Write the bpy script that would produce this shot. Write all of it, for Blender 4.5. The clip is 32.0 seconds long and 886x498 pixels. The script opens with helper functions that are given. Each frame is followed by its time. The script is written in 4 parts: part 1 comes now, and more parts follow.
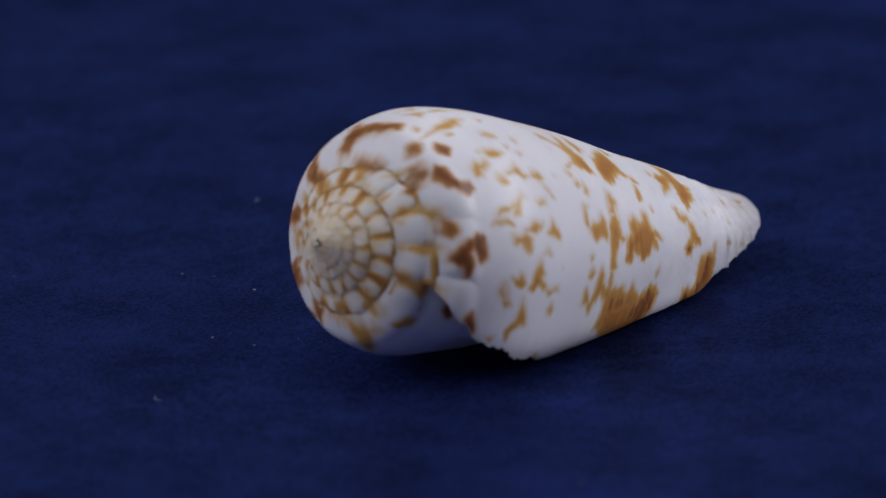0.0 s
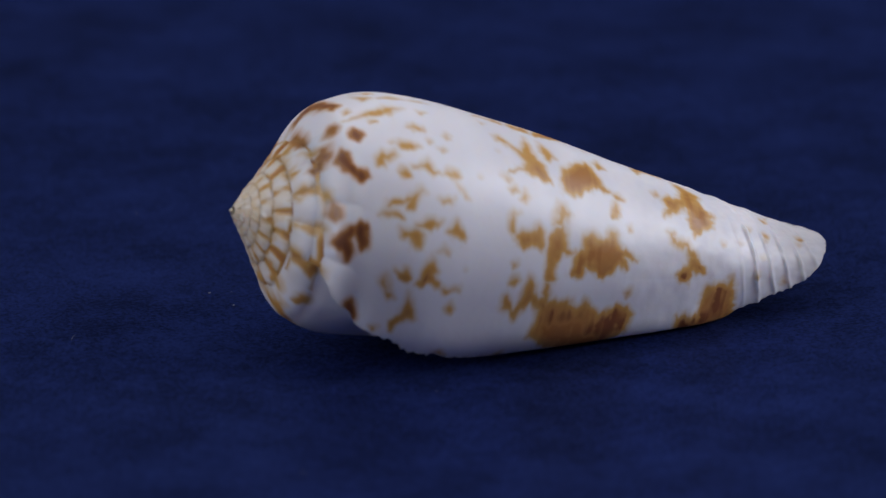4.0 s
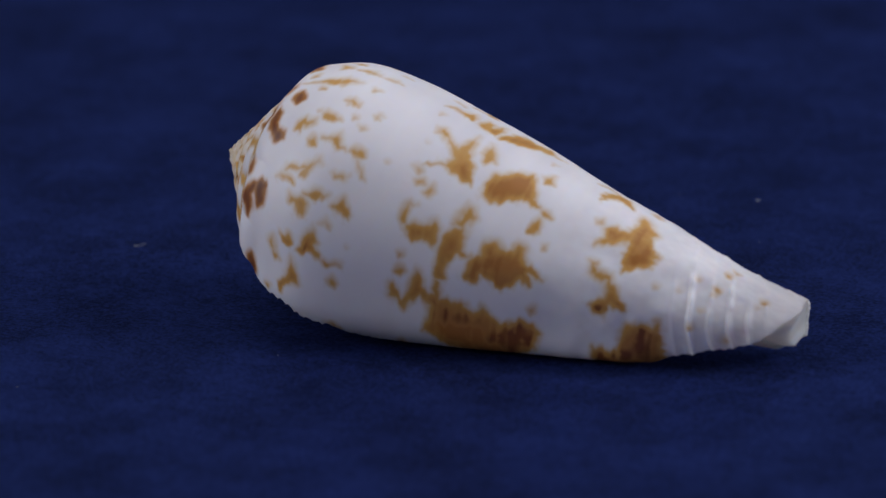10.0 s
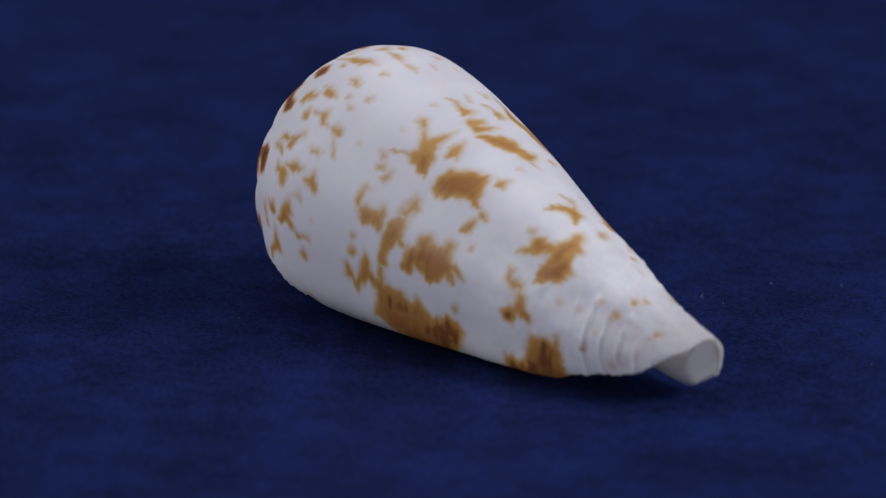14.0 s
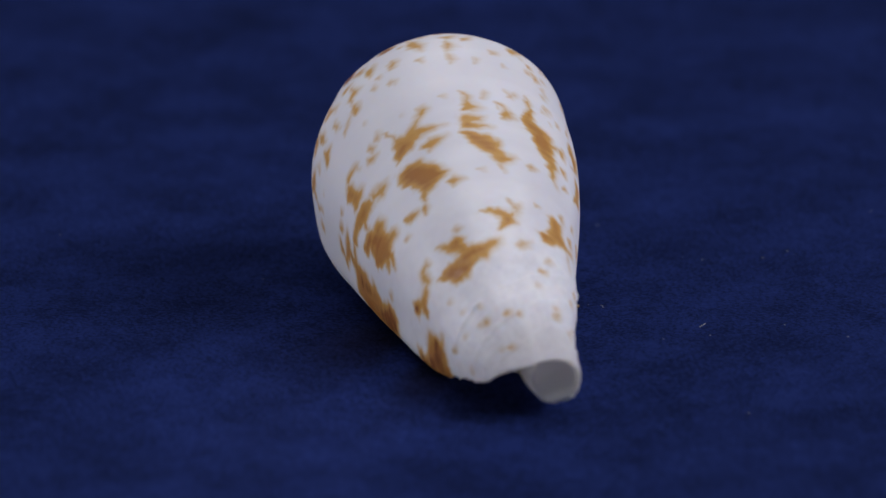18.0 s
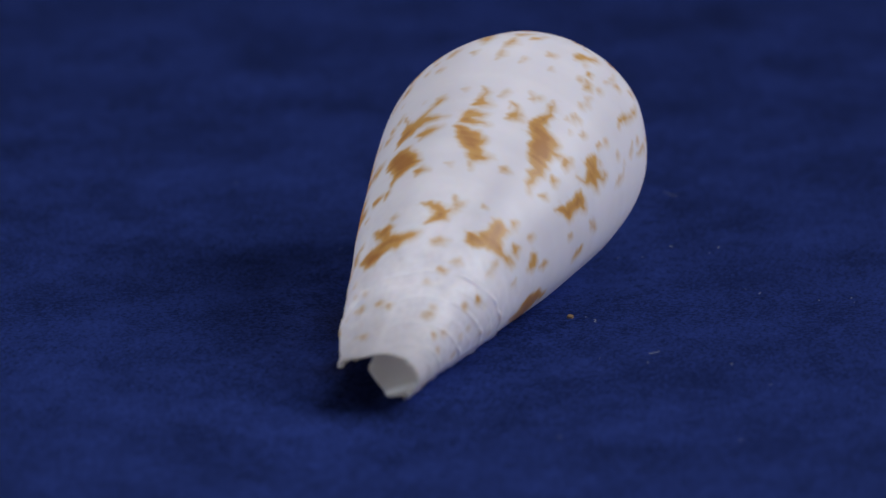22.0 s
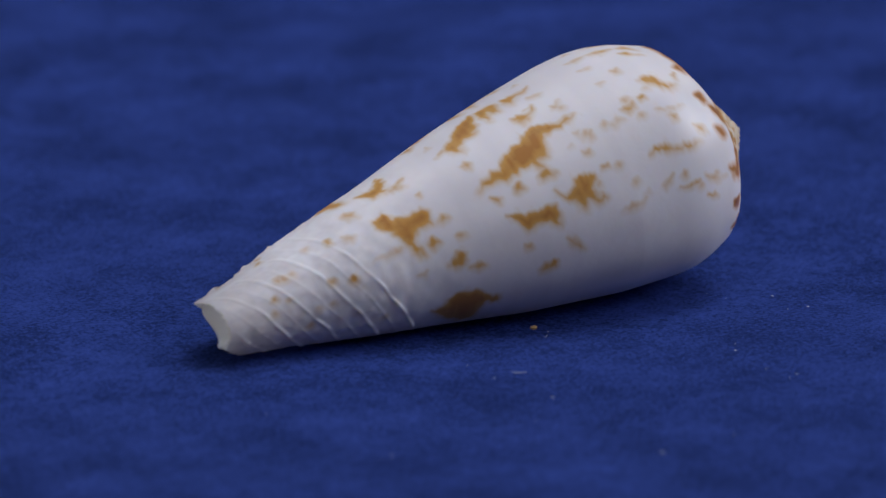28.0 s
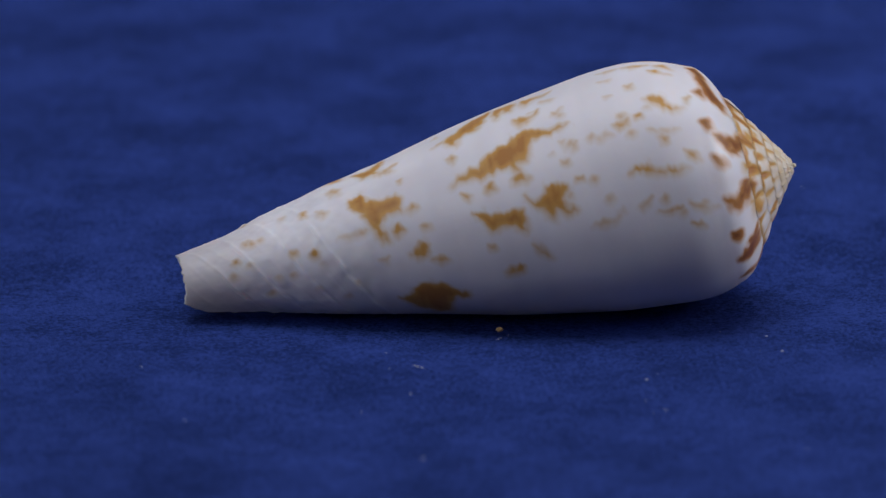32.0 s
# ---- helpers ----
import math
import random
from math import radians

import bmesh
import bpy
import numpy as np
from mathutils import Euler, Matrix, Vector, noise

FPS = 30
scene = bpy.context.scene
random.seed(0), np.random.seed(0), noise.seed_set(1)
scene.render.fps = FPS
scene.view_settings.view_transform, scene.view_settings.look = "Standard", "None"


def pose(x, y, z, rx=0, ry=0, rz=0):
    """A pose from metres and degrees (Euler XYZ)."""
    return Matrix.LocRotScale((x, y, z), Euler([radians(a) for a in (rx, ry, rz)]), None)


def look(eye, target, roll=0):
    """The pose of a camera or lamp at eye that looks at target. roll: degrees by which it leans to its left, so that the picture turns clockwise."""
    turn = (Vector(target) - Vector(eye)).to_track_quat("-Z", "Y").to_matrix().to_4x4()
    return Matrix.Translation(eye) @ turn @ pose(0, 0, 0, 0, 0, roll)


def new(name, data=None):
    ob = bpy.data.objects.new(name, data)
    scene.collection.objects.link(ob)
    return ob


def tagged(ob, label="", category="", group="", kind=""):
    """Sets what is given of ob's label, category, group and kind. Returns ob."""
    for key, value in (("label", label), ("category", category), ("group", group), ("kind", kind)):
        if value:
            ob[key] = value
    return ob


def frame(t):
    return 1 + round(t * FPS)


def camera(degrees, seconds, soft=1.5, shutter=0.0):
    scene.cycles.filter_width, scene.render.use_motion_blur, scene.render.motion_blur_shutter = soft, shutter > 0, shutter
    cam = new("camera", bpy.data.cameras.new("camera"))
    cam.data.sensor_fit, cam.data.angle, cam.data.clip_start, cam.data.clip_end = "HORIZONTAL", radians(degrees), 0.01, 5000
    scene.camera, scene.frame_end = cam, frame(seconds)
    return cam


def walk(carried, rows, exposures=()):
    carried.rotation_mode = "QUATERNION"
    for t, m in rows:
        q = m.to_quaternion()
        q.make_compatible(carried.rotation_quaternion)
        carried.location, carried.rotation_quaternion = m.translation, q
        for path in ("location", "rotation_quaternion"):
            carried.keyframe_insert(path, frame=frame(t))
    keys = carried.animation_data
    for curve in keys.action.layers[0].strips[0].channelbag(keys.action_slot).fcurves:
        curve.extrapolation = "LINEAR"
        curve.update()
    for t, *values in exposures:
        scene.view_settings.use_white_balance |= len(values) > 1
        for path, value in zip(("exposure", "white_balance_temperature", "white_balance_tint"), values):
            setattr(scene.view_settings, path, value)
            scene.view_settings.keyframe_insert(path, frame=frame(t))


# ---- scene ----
# ---------------- camera: stands still before a turning table ----------------
EYE = Vector((0.0, -0.42, 0.13437))
TILT, PAN = radians(17.161), radians(-0.620)
AIM = EYE + 0.43 * Vector((math.sin(PAN) * math.cos(TILT), math.cos(PAN) * math.cos(TILT), -math.sin(TILT)))
cam = camera(8.443, 32.0, soft=1.45)
cam.data.dof.use_dof, cam.data.dof.focus_distance, cam.data.dof.aperture_fstop = True, 0.440, 34.0
STAND = look(EYE, AIM, -0.235)
walk(cam, [(0.0, STAND), (32.0, STAND)])

# ---------------- world and lamps ----------------
world = bpy.data.worlds.new("studio_dark")
scene.world = world
world.use_nodes = True
world.node_tree.nodes["Background"].inputs["Color"].default_value = (0.95, 0.92, 1.0, 1)
world.node_tree.nodes["Background"].inputs["Strength"].default_value = 0.14


def softbox(name, place, aim, size, watts, colour):
    lamp = bpy.data.lights.new(name, "AREA")
    lamp.shape, lamp.size, lamp.size_y = "RECTANGLE", size[0], size[1]
    lamp.energy, lamp.color = watts, colour
    ob = new(name, lamp)
    ob.matrix_world = look(place, aim)
    return ob


COOL = (0.905, 0.918, 0.99)
softbox("softbox_right", (0.82, 0.01, 0.57), (0, 0, 0.005), (0.50, 0.50), 7.7, COOL)
softbox("softbox_left", (-0.83, -0.18, 0.52), (0, 0, 0.005), (0.75, 0.60), 5.5, COOL)
softbox("softbox_top", (0.03, 0.36, 1.17), (0, 0, 0.005), (1.10, 1.10), 4.1, COOL)
scene.view_settings.exposure = 0.0


# ---------------- materials ----------------
def material(name):
    mat = bpy.data.materials.new(name)
    mat.use_nodes = True
    tree = mat.node_tree
    return mat, tree.nodes, tree.links, tree.nodes["Principled BSDF"]


def thin(n, l, bsdf, colour, share, thinness=None):
    """Lets a share of the light through a thin shell wall."""
    through_wall = n.new("ShaderNodeBsdfTranslucent")
    l.new(colour, through_wall.inputs["Color"])
    both = n.new("ShaderNodeMixShader"); both.inputs[0].default_value = share
    if thinness:
        l.new(thinness, both.inputs[0])
    l.new(bsdf.outputs["BSDF"], both.inputs[1]); l.new(through_wall.outputs["BSDF"], both.inputs[2])
    l.new(both.outputs["Shader"], n["Material Output"].inputs["Surface"])


def shell_material():
    """Porcelain white with amber and maroon pigment, read from the mesh's own pigment layers."""
    mat, n, l, bsdf = material("shell_porcelain")
    amber = n.new("ShaderNodeAttribute"); amber.attribute_name = "amber"
    maroon = n.new("ShaderNodeAttribute"); maroon.attribute_name = "maroon"
    cream = n.new("ShaderNodeAttribute"); cream.attribute_name = "cream"
    where = n.new("ShaderNodeTexCoord")
    grain = n.new("ShaderNodeTexNoise"); grain.inputs["Scale"].default_value = 900; grain.inputs["Detail"].default_value = 4
    # milky clouds, with cord highlights and the front end's glow lightened into the white
    cloud = n.new("ShaderNodeAttribute"); cloud.attribute_name = "bloom_glow"
    l.new(where.outputs["Object"], grain.inputs["Vector"])
    white = n.new("ShaderNodeMix"); white.data_type = "RGBA"
    white.inputs["A"].default_value = (0.684, 0.661, 0.720, 1); white.inputs["B"].default_value = (0.834, 0.816, 0.864, 1)
    l.new(cloud.outputs["Fac"], white.inputs["Factor"])
    warm = n.new("ShaderNodeMix"); warm.data_type = "RGBA"; warm.inputs["B"].default_value = (0.68, 0.51, 0.26, 1)
    l.new(cream.outputs["Fac"], warm.inputs["Factor"]); l.new(white.outputs["Result"], warm.inputs["A"])
    ramp = n.new("ShaderNodeValToRGB")
    e = ramp.color_ramp.elements
    e[0].position, e[0].color = 0.0, (0.62, 0.45, 0.22, 1)
    e[1].position, e[1].color = 1.0, (0.40, 0.165, 0.045, 1)
    m = ramp.color_ramp.elements.new(0.55); m.color = (0.58, 0.315, 0.092, 1)
    l.new(amber.outputs["Fac"], ramp.inputs["Fac"])
    edge = n.new("ShaderNodeMapRange"); edge.inputs["From Min"].default_value = 0.02; edge.inputs["From Max"].default_value = 0.42
    l.new(amber.outputs["Fac"], edge.inputs["Value"])
    spot = n.new("ShaderNodeMix"); spot.data_type = "RGBA"
    l.new(edge.outputs["Result"], spot.inputs["Factor"]); l.new(warm.outputs["Result"], spot.inputs["A"]); l.new(ramp.outputs["Color"], spot.inputs["B"])
    ramp2 = n.new("ShaderNodeValToRGB")
    e2 = ramp2.color_ramp.elements
    e2[0].position, e2[0].color = 0.10, (0.56, 0.28, 0.085, 1)
    e2[1].position, e2[1].color = 0.90, (0.125, 0.038, 0.017, 1)
    m2 = ramp2.color_ramp.elements.new(0.50); m2.color = (0.24, 0.085, 0.027, 1)
    l.new(maroon.outputs["Fac"], ramp2.inputs["Fac"])
    edge2 = n.new("ShaderNodeMapRange"); edge2.inputs["From Min"].default_value = 0.02; edge2.inputs["From Max"].default_value = 0.30
    l.new(maroon.outputs["Fac"], edge2.inputs["Value"])
    dark = n.new("ShaderNodeMix"); dark.data_type = "RGBA"
    l.new(ramp2.outputs["Color"], dark.inputs["B"]); l.new(edge2.outputs["Result"], dark.inputs["Factor"]); l.new(spot.outputs["Result"], dark.inputs["A"])
    l.new(dark.outputs["Result"], bsdf.inputs["Base Color"])
    rough = n.new("ShaderNodeMapRange"); rough.inputs["To Min"].default_value = 0.30; rough.inputs["To Max"].default_value = 0.50
    l.new(grain.outputs["Fac"], rough.inputs["Value"]); l.new(rough.outputs["Result"], bsdf.inputs["Roughness"])
    bump = n.new("ShaderNodeBump"); bump.inputs["Strength"].default_value = 0.16; bump.inputs["Distance"].default_value = 0.0002
    l.new(grain.outputs["Fac"], bump.inputs["Height"]); l.new(bump.outputs["Normal"], bsdf.inputs["Normal"])
    bsdf.inputs["Subsurface Weight"].default_value = 0.50
    bsdf.inputs["Subsurface Radius"].default_value = (1.0, 0.8, 0.65)
    bsdf.inputs["Subsurface Scale"].default_value = 0.0022
    bsdf.inputs["Specular IOR Level"].default_value = 0.42
    wall = n.new("ShaderNodeAttribute"); wall.attribute_name = "thinness"
    thin(n, l, bsdf, dark.outputs["Result"], 0.12, wall.outputs["Fac"])
    return mat


def nacre_material():
    mat, n, l, bsdf = material("shell_inside")
    cloud = n.new("ShaderNodeTexNoise"); cloud.inputs["Scale"].default_value = 220; cloud.inputs["Detail"].default_value = 4
    where = n.new("ShaderNodeTexCoord"); l.new(where.outputs["Object"], cloud.inputs["Vector"])
    mix = n.new("ShaderNodeMix"); mix.data_type = "RGBA"
    mix.inputs["A"].default_value = (0.85, 0.82, 0.75, 1); mix.inputs["B"].default_value = (0.90, 0.87, 0.80, 1)
    l.new(cloud.outputs["Fac"], mix.inputs["Factor"]); l.new(mix.outputs["Result"], bsdf.inputs["Base Color"])
    bsdf.inputs["Roughness"].default_value = 0.35
    bsdf.inputs["Subsurface Weight"].default_value = 0.8
    bsdf.inputs["Subsurface Radius"].default_value = (1.0, 0.8, 0.6)
    bsdf.inputs["Subsurface Scale"].default_value = 0.0030
    thin(n, l, bsdf, mix.outputs["Result"], 0.46)
    return mat


NAP = Vector((-0.257, 0.958, 0.62)).normalized()  # way in which the cloth's pile leans


def cloth_material():
    """Royal-blue short-pile cloth: the pile leans one way, so its tone changes as the table turns."""
    mat, n, l, bsdf = material("blue_pile_cloth")
    where = n.new("ShaderNodeTexCoord")

    def noise_of(scale, detail, rough=0.55):
        t = n.new("ShaderNodeTexNoise")
        t.inputs["Scale"].default_value, t.inputs["Detail"].default_value, t.inputs["Roughness"].default_value = scale, detail, rough
        l.new(where.outputs["Object"], t.inputs["Vector"])
        return t

    big, mid, fine = noise_of(95, 6, 0.74), noise_of(1000, 4, 0.65), noise_of(3200, 4, 0.75)
    total = n.new("ShaderNodeMath"); total.operation = "MULTIPLY_ADD"; total.inputs[1].default_value = 0.75
    wide = n.new("ShaderNodeMath"); wide.operation = "MULTIPLY_ADD"; wide.inputs[1].default_value = 1.7; wide.inputs[2].default_value = -0.35
    l.new(big.outputs["Fac"], wide.inputs[0])
    l.new(mid.outputs["Fac"], total.inputs[0]); l.new(wide.outputs[0], total.inputs[2])
    more = n.new("ShaderNodeMath"); more.operation = "MULTIPLY_ADD"; more.inputs[1].default_value = 2.4
    l.new(fine.outputs["Fac"], more.inputs[0]); l.new(total.outputs[0], more.inputs[2])
    ramp = n.new("ShaderNodeValToRGB")
    e = ramp.color_ramp.elements
    e[0].position, e[0].color = 0.41, (0.0018, 0.0032, 0.0174, 1)
    e[1].position, e[1].color = 0.58, (0.0078, 0.0142, 0.0722, 1)
    third = n.new("ShaderNodeMath"); third.operation = "DIVIDE"; third.inputs[1].default_value = 4.15
    l.new(more.outputs[0], third.inputs[0]); l.new(third.outputs[0], ramp.inputs["Fac"])
    l.new(ramp.outputs["Color"], bsdf.inputs["Base Color"])
    bsdf.inputs["Roughness"].default_value = 0.9
    bsdf.inputs["Specular IOR Level"].default_value = 0.02
    lean = n.new("ShaderNodeVectorTransform"); lean.vector_type = "NORMAL"; lean.convert_from, lean.convert_to = "OBJECT", "WORLD"
    lean.inputs["Vector"].default_value = NAP
    bump = n.new("ShaderNodeBump"); bump.inputs["Strength"].default_value = 0.5; bump.inputs["Distance"].default_value = 0.0004
    l.new(fine.outputs["Fac"], bump.inputs["Height"]); l.new(lean.outputs["Vector"], bump.inputs["Normal"])
    l.new(bump.outputs["Normal"], bsdf.inputs["Normal"])
    # blue gloss along the leaning fibres
    gloss = n.new("ShaderNodeBsdfAnisotropic")
    gloss.inputs["Color"].default_value = (0.0153, 0.0295, 0.126, 1); gloss.inputs["Roughness"].default_value = 0.38
    tilt = n.new("ShaderNodeVectorTransform"); tilt.vector_type = "NORMAL"; tilt.convert_from, tilt.convert_to = "OBJECT", "WORLD"
    tilt.inputs["Vector"].default_value = Vector((0.137, 0.512, 0.848)).normalized()
    rough = n.new("ShaderNodeBump"); rough.inputs["Strength"].default_value = 0.12; rough.inputs["Distance"].default_value = 0.0004
    l.new(fine.outputs["Fac"], rough.inputs["Height"]); l.new(tilt.outputs["Vector"], rough.inputs["Normal"])
    l.new(rough.outputs["Normal"], gloss.inputs["Normal"])
    patchy = n.new("ShaderNodeMapRange"); patchy.inputs["From Min"].default_value = 0.41; patchy.inputs["From Max"].default_value = 0.58
    patchy.inputs["To Min"].default_value = 0.55; patchy.inputs["To Max"].default_value = 1.45
    l.new(third.outputs[0], patchy.inputs["Value"])
    shine = n.new("ShaderNodeMix"); shine.data_type = "RGBA"; shine.blend_type = "MULTIPLY"; shine.inputs["Factor"].default_value = 1.0
    shine.inputs["A"].default_value = gloss.inputs["Color"].default_value
    l.new(patchy.outputs["Result"], shine.inputs["B"]); l.new(shine.outputs["Result"], gloss.inputs["Color"])
    both = n.new("ShaderNodeAddShader")
    l.new(bsdf.outputs["BSDF"], both.inputs[0]); l.new(gloss.outputs["BSDF"], both.inputs[1])
    l.new(both.outputs["Shader"], n["Material Output"].inputs["Surface"])
    return mat


def plain(name, colour, rough, grain=300.0, spread=0.12):
    mat, n, l, bsdf = material(name)
    where = n.new("ShaderNodeTexCoord")
    t = n.new("ShaderNodeTexNoise"); t.inputs["Scale"].default_value = grain; t.inputs["Detail"].default_value = 5
    l.new(where.outputs["Object"], t.inputs["Vector"])
    mix = n.new("ShaderNodeMix"); mix.data_type = "RGBA"
    mix.inputs["A"].default_value = (*[c * (1 - spread) for c in colour], 1)
    mix.inputs["B"].default_value = (*[min(1, c * (1 + spread)) for c in colour], 1)
    l.new(t.outputs["Fac"], mix.inputs["Factor"]); l.new(mix.outputs["Result"], bsdf.inputs["Base Color"])
    bsdf.inputs["Roughness"].default_value = rough
    return mat


SHELL, NACRE, CLOTH = shell_material(), nacre_material(), cloth_material()
LINT = plain("white_lint", (0.29, 0.31, 0.37), 0.8)
CRUMB = plain("amber_crumb", (0.22, 0.14, 0.06), 0.6)
TABLE = plain("table_laminate", (0.05, 0.05, 0.055), 0.5, 40)
WALL = plain("grey_wall_paint", (0.46, 0.46, 0.465), 0.9, 12, 0.04)

# ---------------- plain unseen room added round the table; its grey walls bounce fill light ---


def slab(name, lo, hi, mat, kind="structure", label=""):
    bm = bmesh.new()
    bmesh.ops.create_cube(bm, size=1)
    for v in bm.verts:
        v.co = Vector([(lo[i] + hi[i]) / 2 + v.co[i] * (hi[i] - lo[i]) for i in range(3)])
    me = bpy.data.meshes.new(name)
    bm.to_mesh(me); bm.free()
    me.materials.append(mat)
    return tagged(new(name, me), label or name.replace("_", " "), kind=kind)


slab("floor", (-1.4, -1.4, -0.10), (1.4, 1.4, -0.05), TABLE)
slab("ceiling", (-1.4, -1.4, 1.40), (1.4, 1.4, 1.42), WALL)
slab("wall_north", (-1.4, 1.4, -0.10), (1.4, 1.42, 1.42), WALL)
slab("wall_south", (-1.4, -1.42, -0.10), (1.4, -1.4, 1.42), WALL)
slab("wall_east", (1.4, -1.42, -0.10), (1.42, 1.42, 1.42), WALL)
slab("wall_west", (-1.42, -1.42, -0.10), (-1.4, 1.42, 1.42), WALL)

# ---------------- the shell ----------------
# coiling axis in millimetres, from the apex to the front end
APEX = np.array((-21.507, -0.963, 10.239))
FRONT = np.array((22.549, -3.148, 1.654))
AX = (FRONT - APEX) / np.linalg.norm(FRONT - APEX)
UP = np.array((0, 0, 1.0)) - AX * AX[2]
UP /= np.linalg.norm(UP)
SIDE = np.cross(AX, UP)
GROW, TURN = 0.0529, math.log(1.42)  # growth of the last whorl's girth a radian; growth of the spire a turn
PROFILE_S = (0, 3, 6, 7.5, 9, 11, 14, 18, 22, 26, 30, 34, 38, 42, 44, 46)
PROFILE_R = (0, 4.25, 9.15, 9.85, 10.60, 11.04, 10.86, 10.05, 9.25, 8.15, 6.97, 6.04, 4.85, 3.70, 3.22, 2.85)


def smooth_table(xs, ys, step=0.05, width=0.9):
    """A table of a profile through the given stations, rounded by a running mean."""
    grid = np.arange(xs[0] - 3, xs[-1] + 3, step)
    vals = np.interp(grid, xs, ys)
    vals = np.where(grid < xs[0], ys[0] + (grid - xs[0]) * (ys[1] - ys[0]) / (xs[1] - xs[0]), vals)
    vals = np.where(grid > xs[-1], ys[-1] + (grid - xs[-1]) * (ys[-1] - ys[-2]) / (xs[-1] - xs[-2]), vals)
    k = int(width / step) | 1
    pad = np.pad(vals, k // 2, mode="edge")
    return grid, np.convolve(pad, np.ones(k) / k, "valid")


GIRTH = smooth_table(PROFILE_S, PROFILE_R)
WIDER = smooth_table(PROFILE_S, PROFILE_R, 0.05, 2.2)[1]
SOFTER = np.convolve(np.pad(smooth_table(PROFILE_S, PROFILE_R, 0.05, 3.2)[1], 30, mode="edge"), np.ones(61) / 61, "valid")
BLEND = np.clip((GIRTH[0] - 8.0) / 2.5, 0, 1)
NEAR = np.clip((GIRTH[0] - 3.0) / 2.0, 0, 1)
GIRTH = (GIRTH[0], (GIRTH[1] * (1 - NEAR) + (WIDER + 0.22 * np.exp(-((GIRTH[0] - 6) / 1.3) ** 2)) * NEAR) * (1 - BLEND) + (SOFTER + 0.12 * np.exp(-((GIRTH[0] - 11) / 2.5) ** 2)) * BLEND)
LIP = smooth_table((4.0, 5.0, 5.9, 7.6, 9.7, 12, 14, 17, 22, 26, 32, 35, 36.8, 38.8, 40, 42.4, 44.1, 45.2, 45.7, 46),
                   (98, 104, 111, 118, 122, 124, 127, 131, 134, 136.5, 137, 135, 128, 119, 114, 104, 89, 63, 42, 15), 0.05, 0.4)
END = smooth_table((-320, -250, -180, -150, -134, -118, -104, -94, -84, -65, -46, -28, -6, 13, 40, 70, 140),
                   (45.0, 45.0, 44.0, 43.6, 44.4, 45.2, 45.75, 45.75, 45.45, 45.40, 45.50, 45.70, 45.92, 45.95, 46.0, 45.6, 45.2), 1.0, 9)


def value_noise(x, y, seed):
    """Smooth noise from -1 to 1 on arrays."""
    rng = np.random.RandomState(seed)
    tab = rng.uniform(-1, 1, (64, 64))
    xi, yi = np.floor(x).astype(int), np.floor(y).astype(int)
    fx, fy = x - xi, y - yi
    fx, fy = fx * fx * (3 - 2 * fx), fy * fy * (3 - 2 * fy)
    a, b = tab[xi % 64, yi % 64], tab[(xi + 1) % 64, yi % 64]
    c, d = tab[xi % 64, (yi + 1) % 64], tab[(xi + 1) % 64, (yi + 1) % 64]
    return (a * (1 - fx) + b * fx) * (1 - fy) + (c * (1 - fx) + d * fx) * fy


SUTURE_DEG = (-255, -180, -137, -100, -67, -43, -11, 14, 38, 70, 92, 107)
SUTURE_S = (3.30, 3.36, 3.42, 3.50, 3.58, 3.68, 3.96, 4.20, 4.42, 4.66, 4.84, 5.05)
LAST_SEAM = smooth_table(SUTURE_DEG, SUTURE_S, 1.0, 31)


def suture(deg):
    """Millimetres from the apex to the seam at the unwound angle deg: it drops away faster along the last turn."""
    early = 3.30 * np.exp(TURN * (np.minimum(deg, -255) + 255) / 360)
    late = 5.05 * np.exp(TURN * (np.maximum(deg, 107) - 107) / 360)
    blend = np.clip((deg + 270) / 30, 0, 1)
    return np.where(deg > 107, late, early * (1 - blend) + np.interp(deg, *LAST_SEAM) * blend)


def seam_share(s, deg):
    """0 at the seam above, 1 at the seam below."""
    top = suture(deg)
    return np.log(np.maximum(s, 0.05) / top) / np.log(suture(deg + 360) / top)


def bump_at(s, deg, s0, s_width, deg0, deg_width):
    """A rounded swelling of height 1 on the surface."""
    away = (deg - deg0 + 180) % 360 - 180
    return np.exp(-((s - s0) / s_width) ** 2 - (away / deg_width) ** 2)


def ledge(s, deg, s0, s1, deg0, deg_width, ramp=3.0):
    """The same, drawn out along the axis from s0 to s1."""
    away = (deg - deg0 + 180) % 360 - 180
    return np.exp(-(away / deg_width) ** 2) * np.clip((s - s0) / ramp + 0.5, 0, 1) * np.clip((s1 - s) / ramp + 0.5, 0, 1)


def unevenness(s, deg):
    """Where the shell is fuller or slimmer than a regular cone."""
    return (0.58 * ledge(s, deg, 7, 37, 125, 13) - 0.16 * ledge(s, deg, 20, 42, 54, 20, 5.0) - 0.05 * bump_at(s, deg, 8, 3.5, 58, 26)
            - 0.28 * bump_at(s, deg, 11, 4, -78, 25) + 0.26 * ledge(s, deg, 33, 48, -70, 42, 5.0) - 0.30 * ledge(s, deg, 41, 48, 26, 28)
            - 0.50 * bump_at(s, deg, 4.2, 1.2, 5, 45) + 0.22 * bump_at(s, deg, 2.6, 1.6, -150, 40))


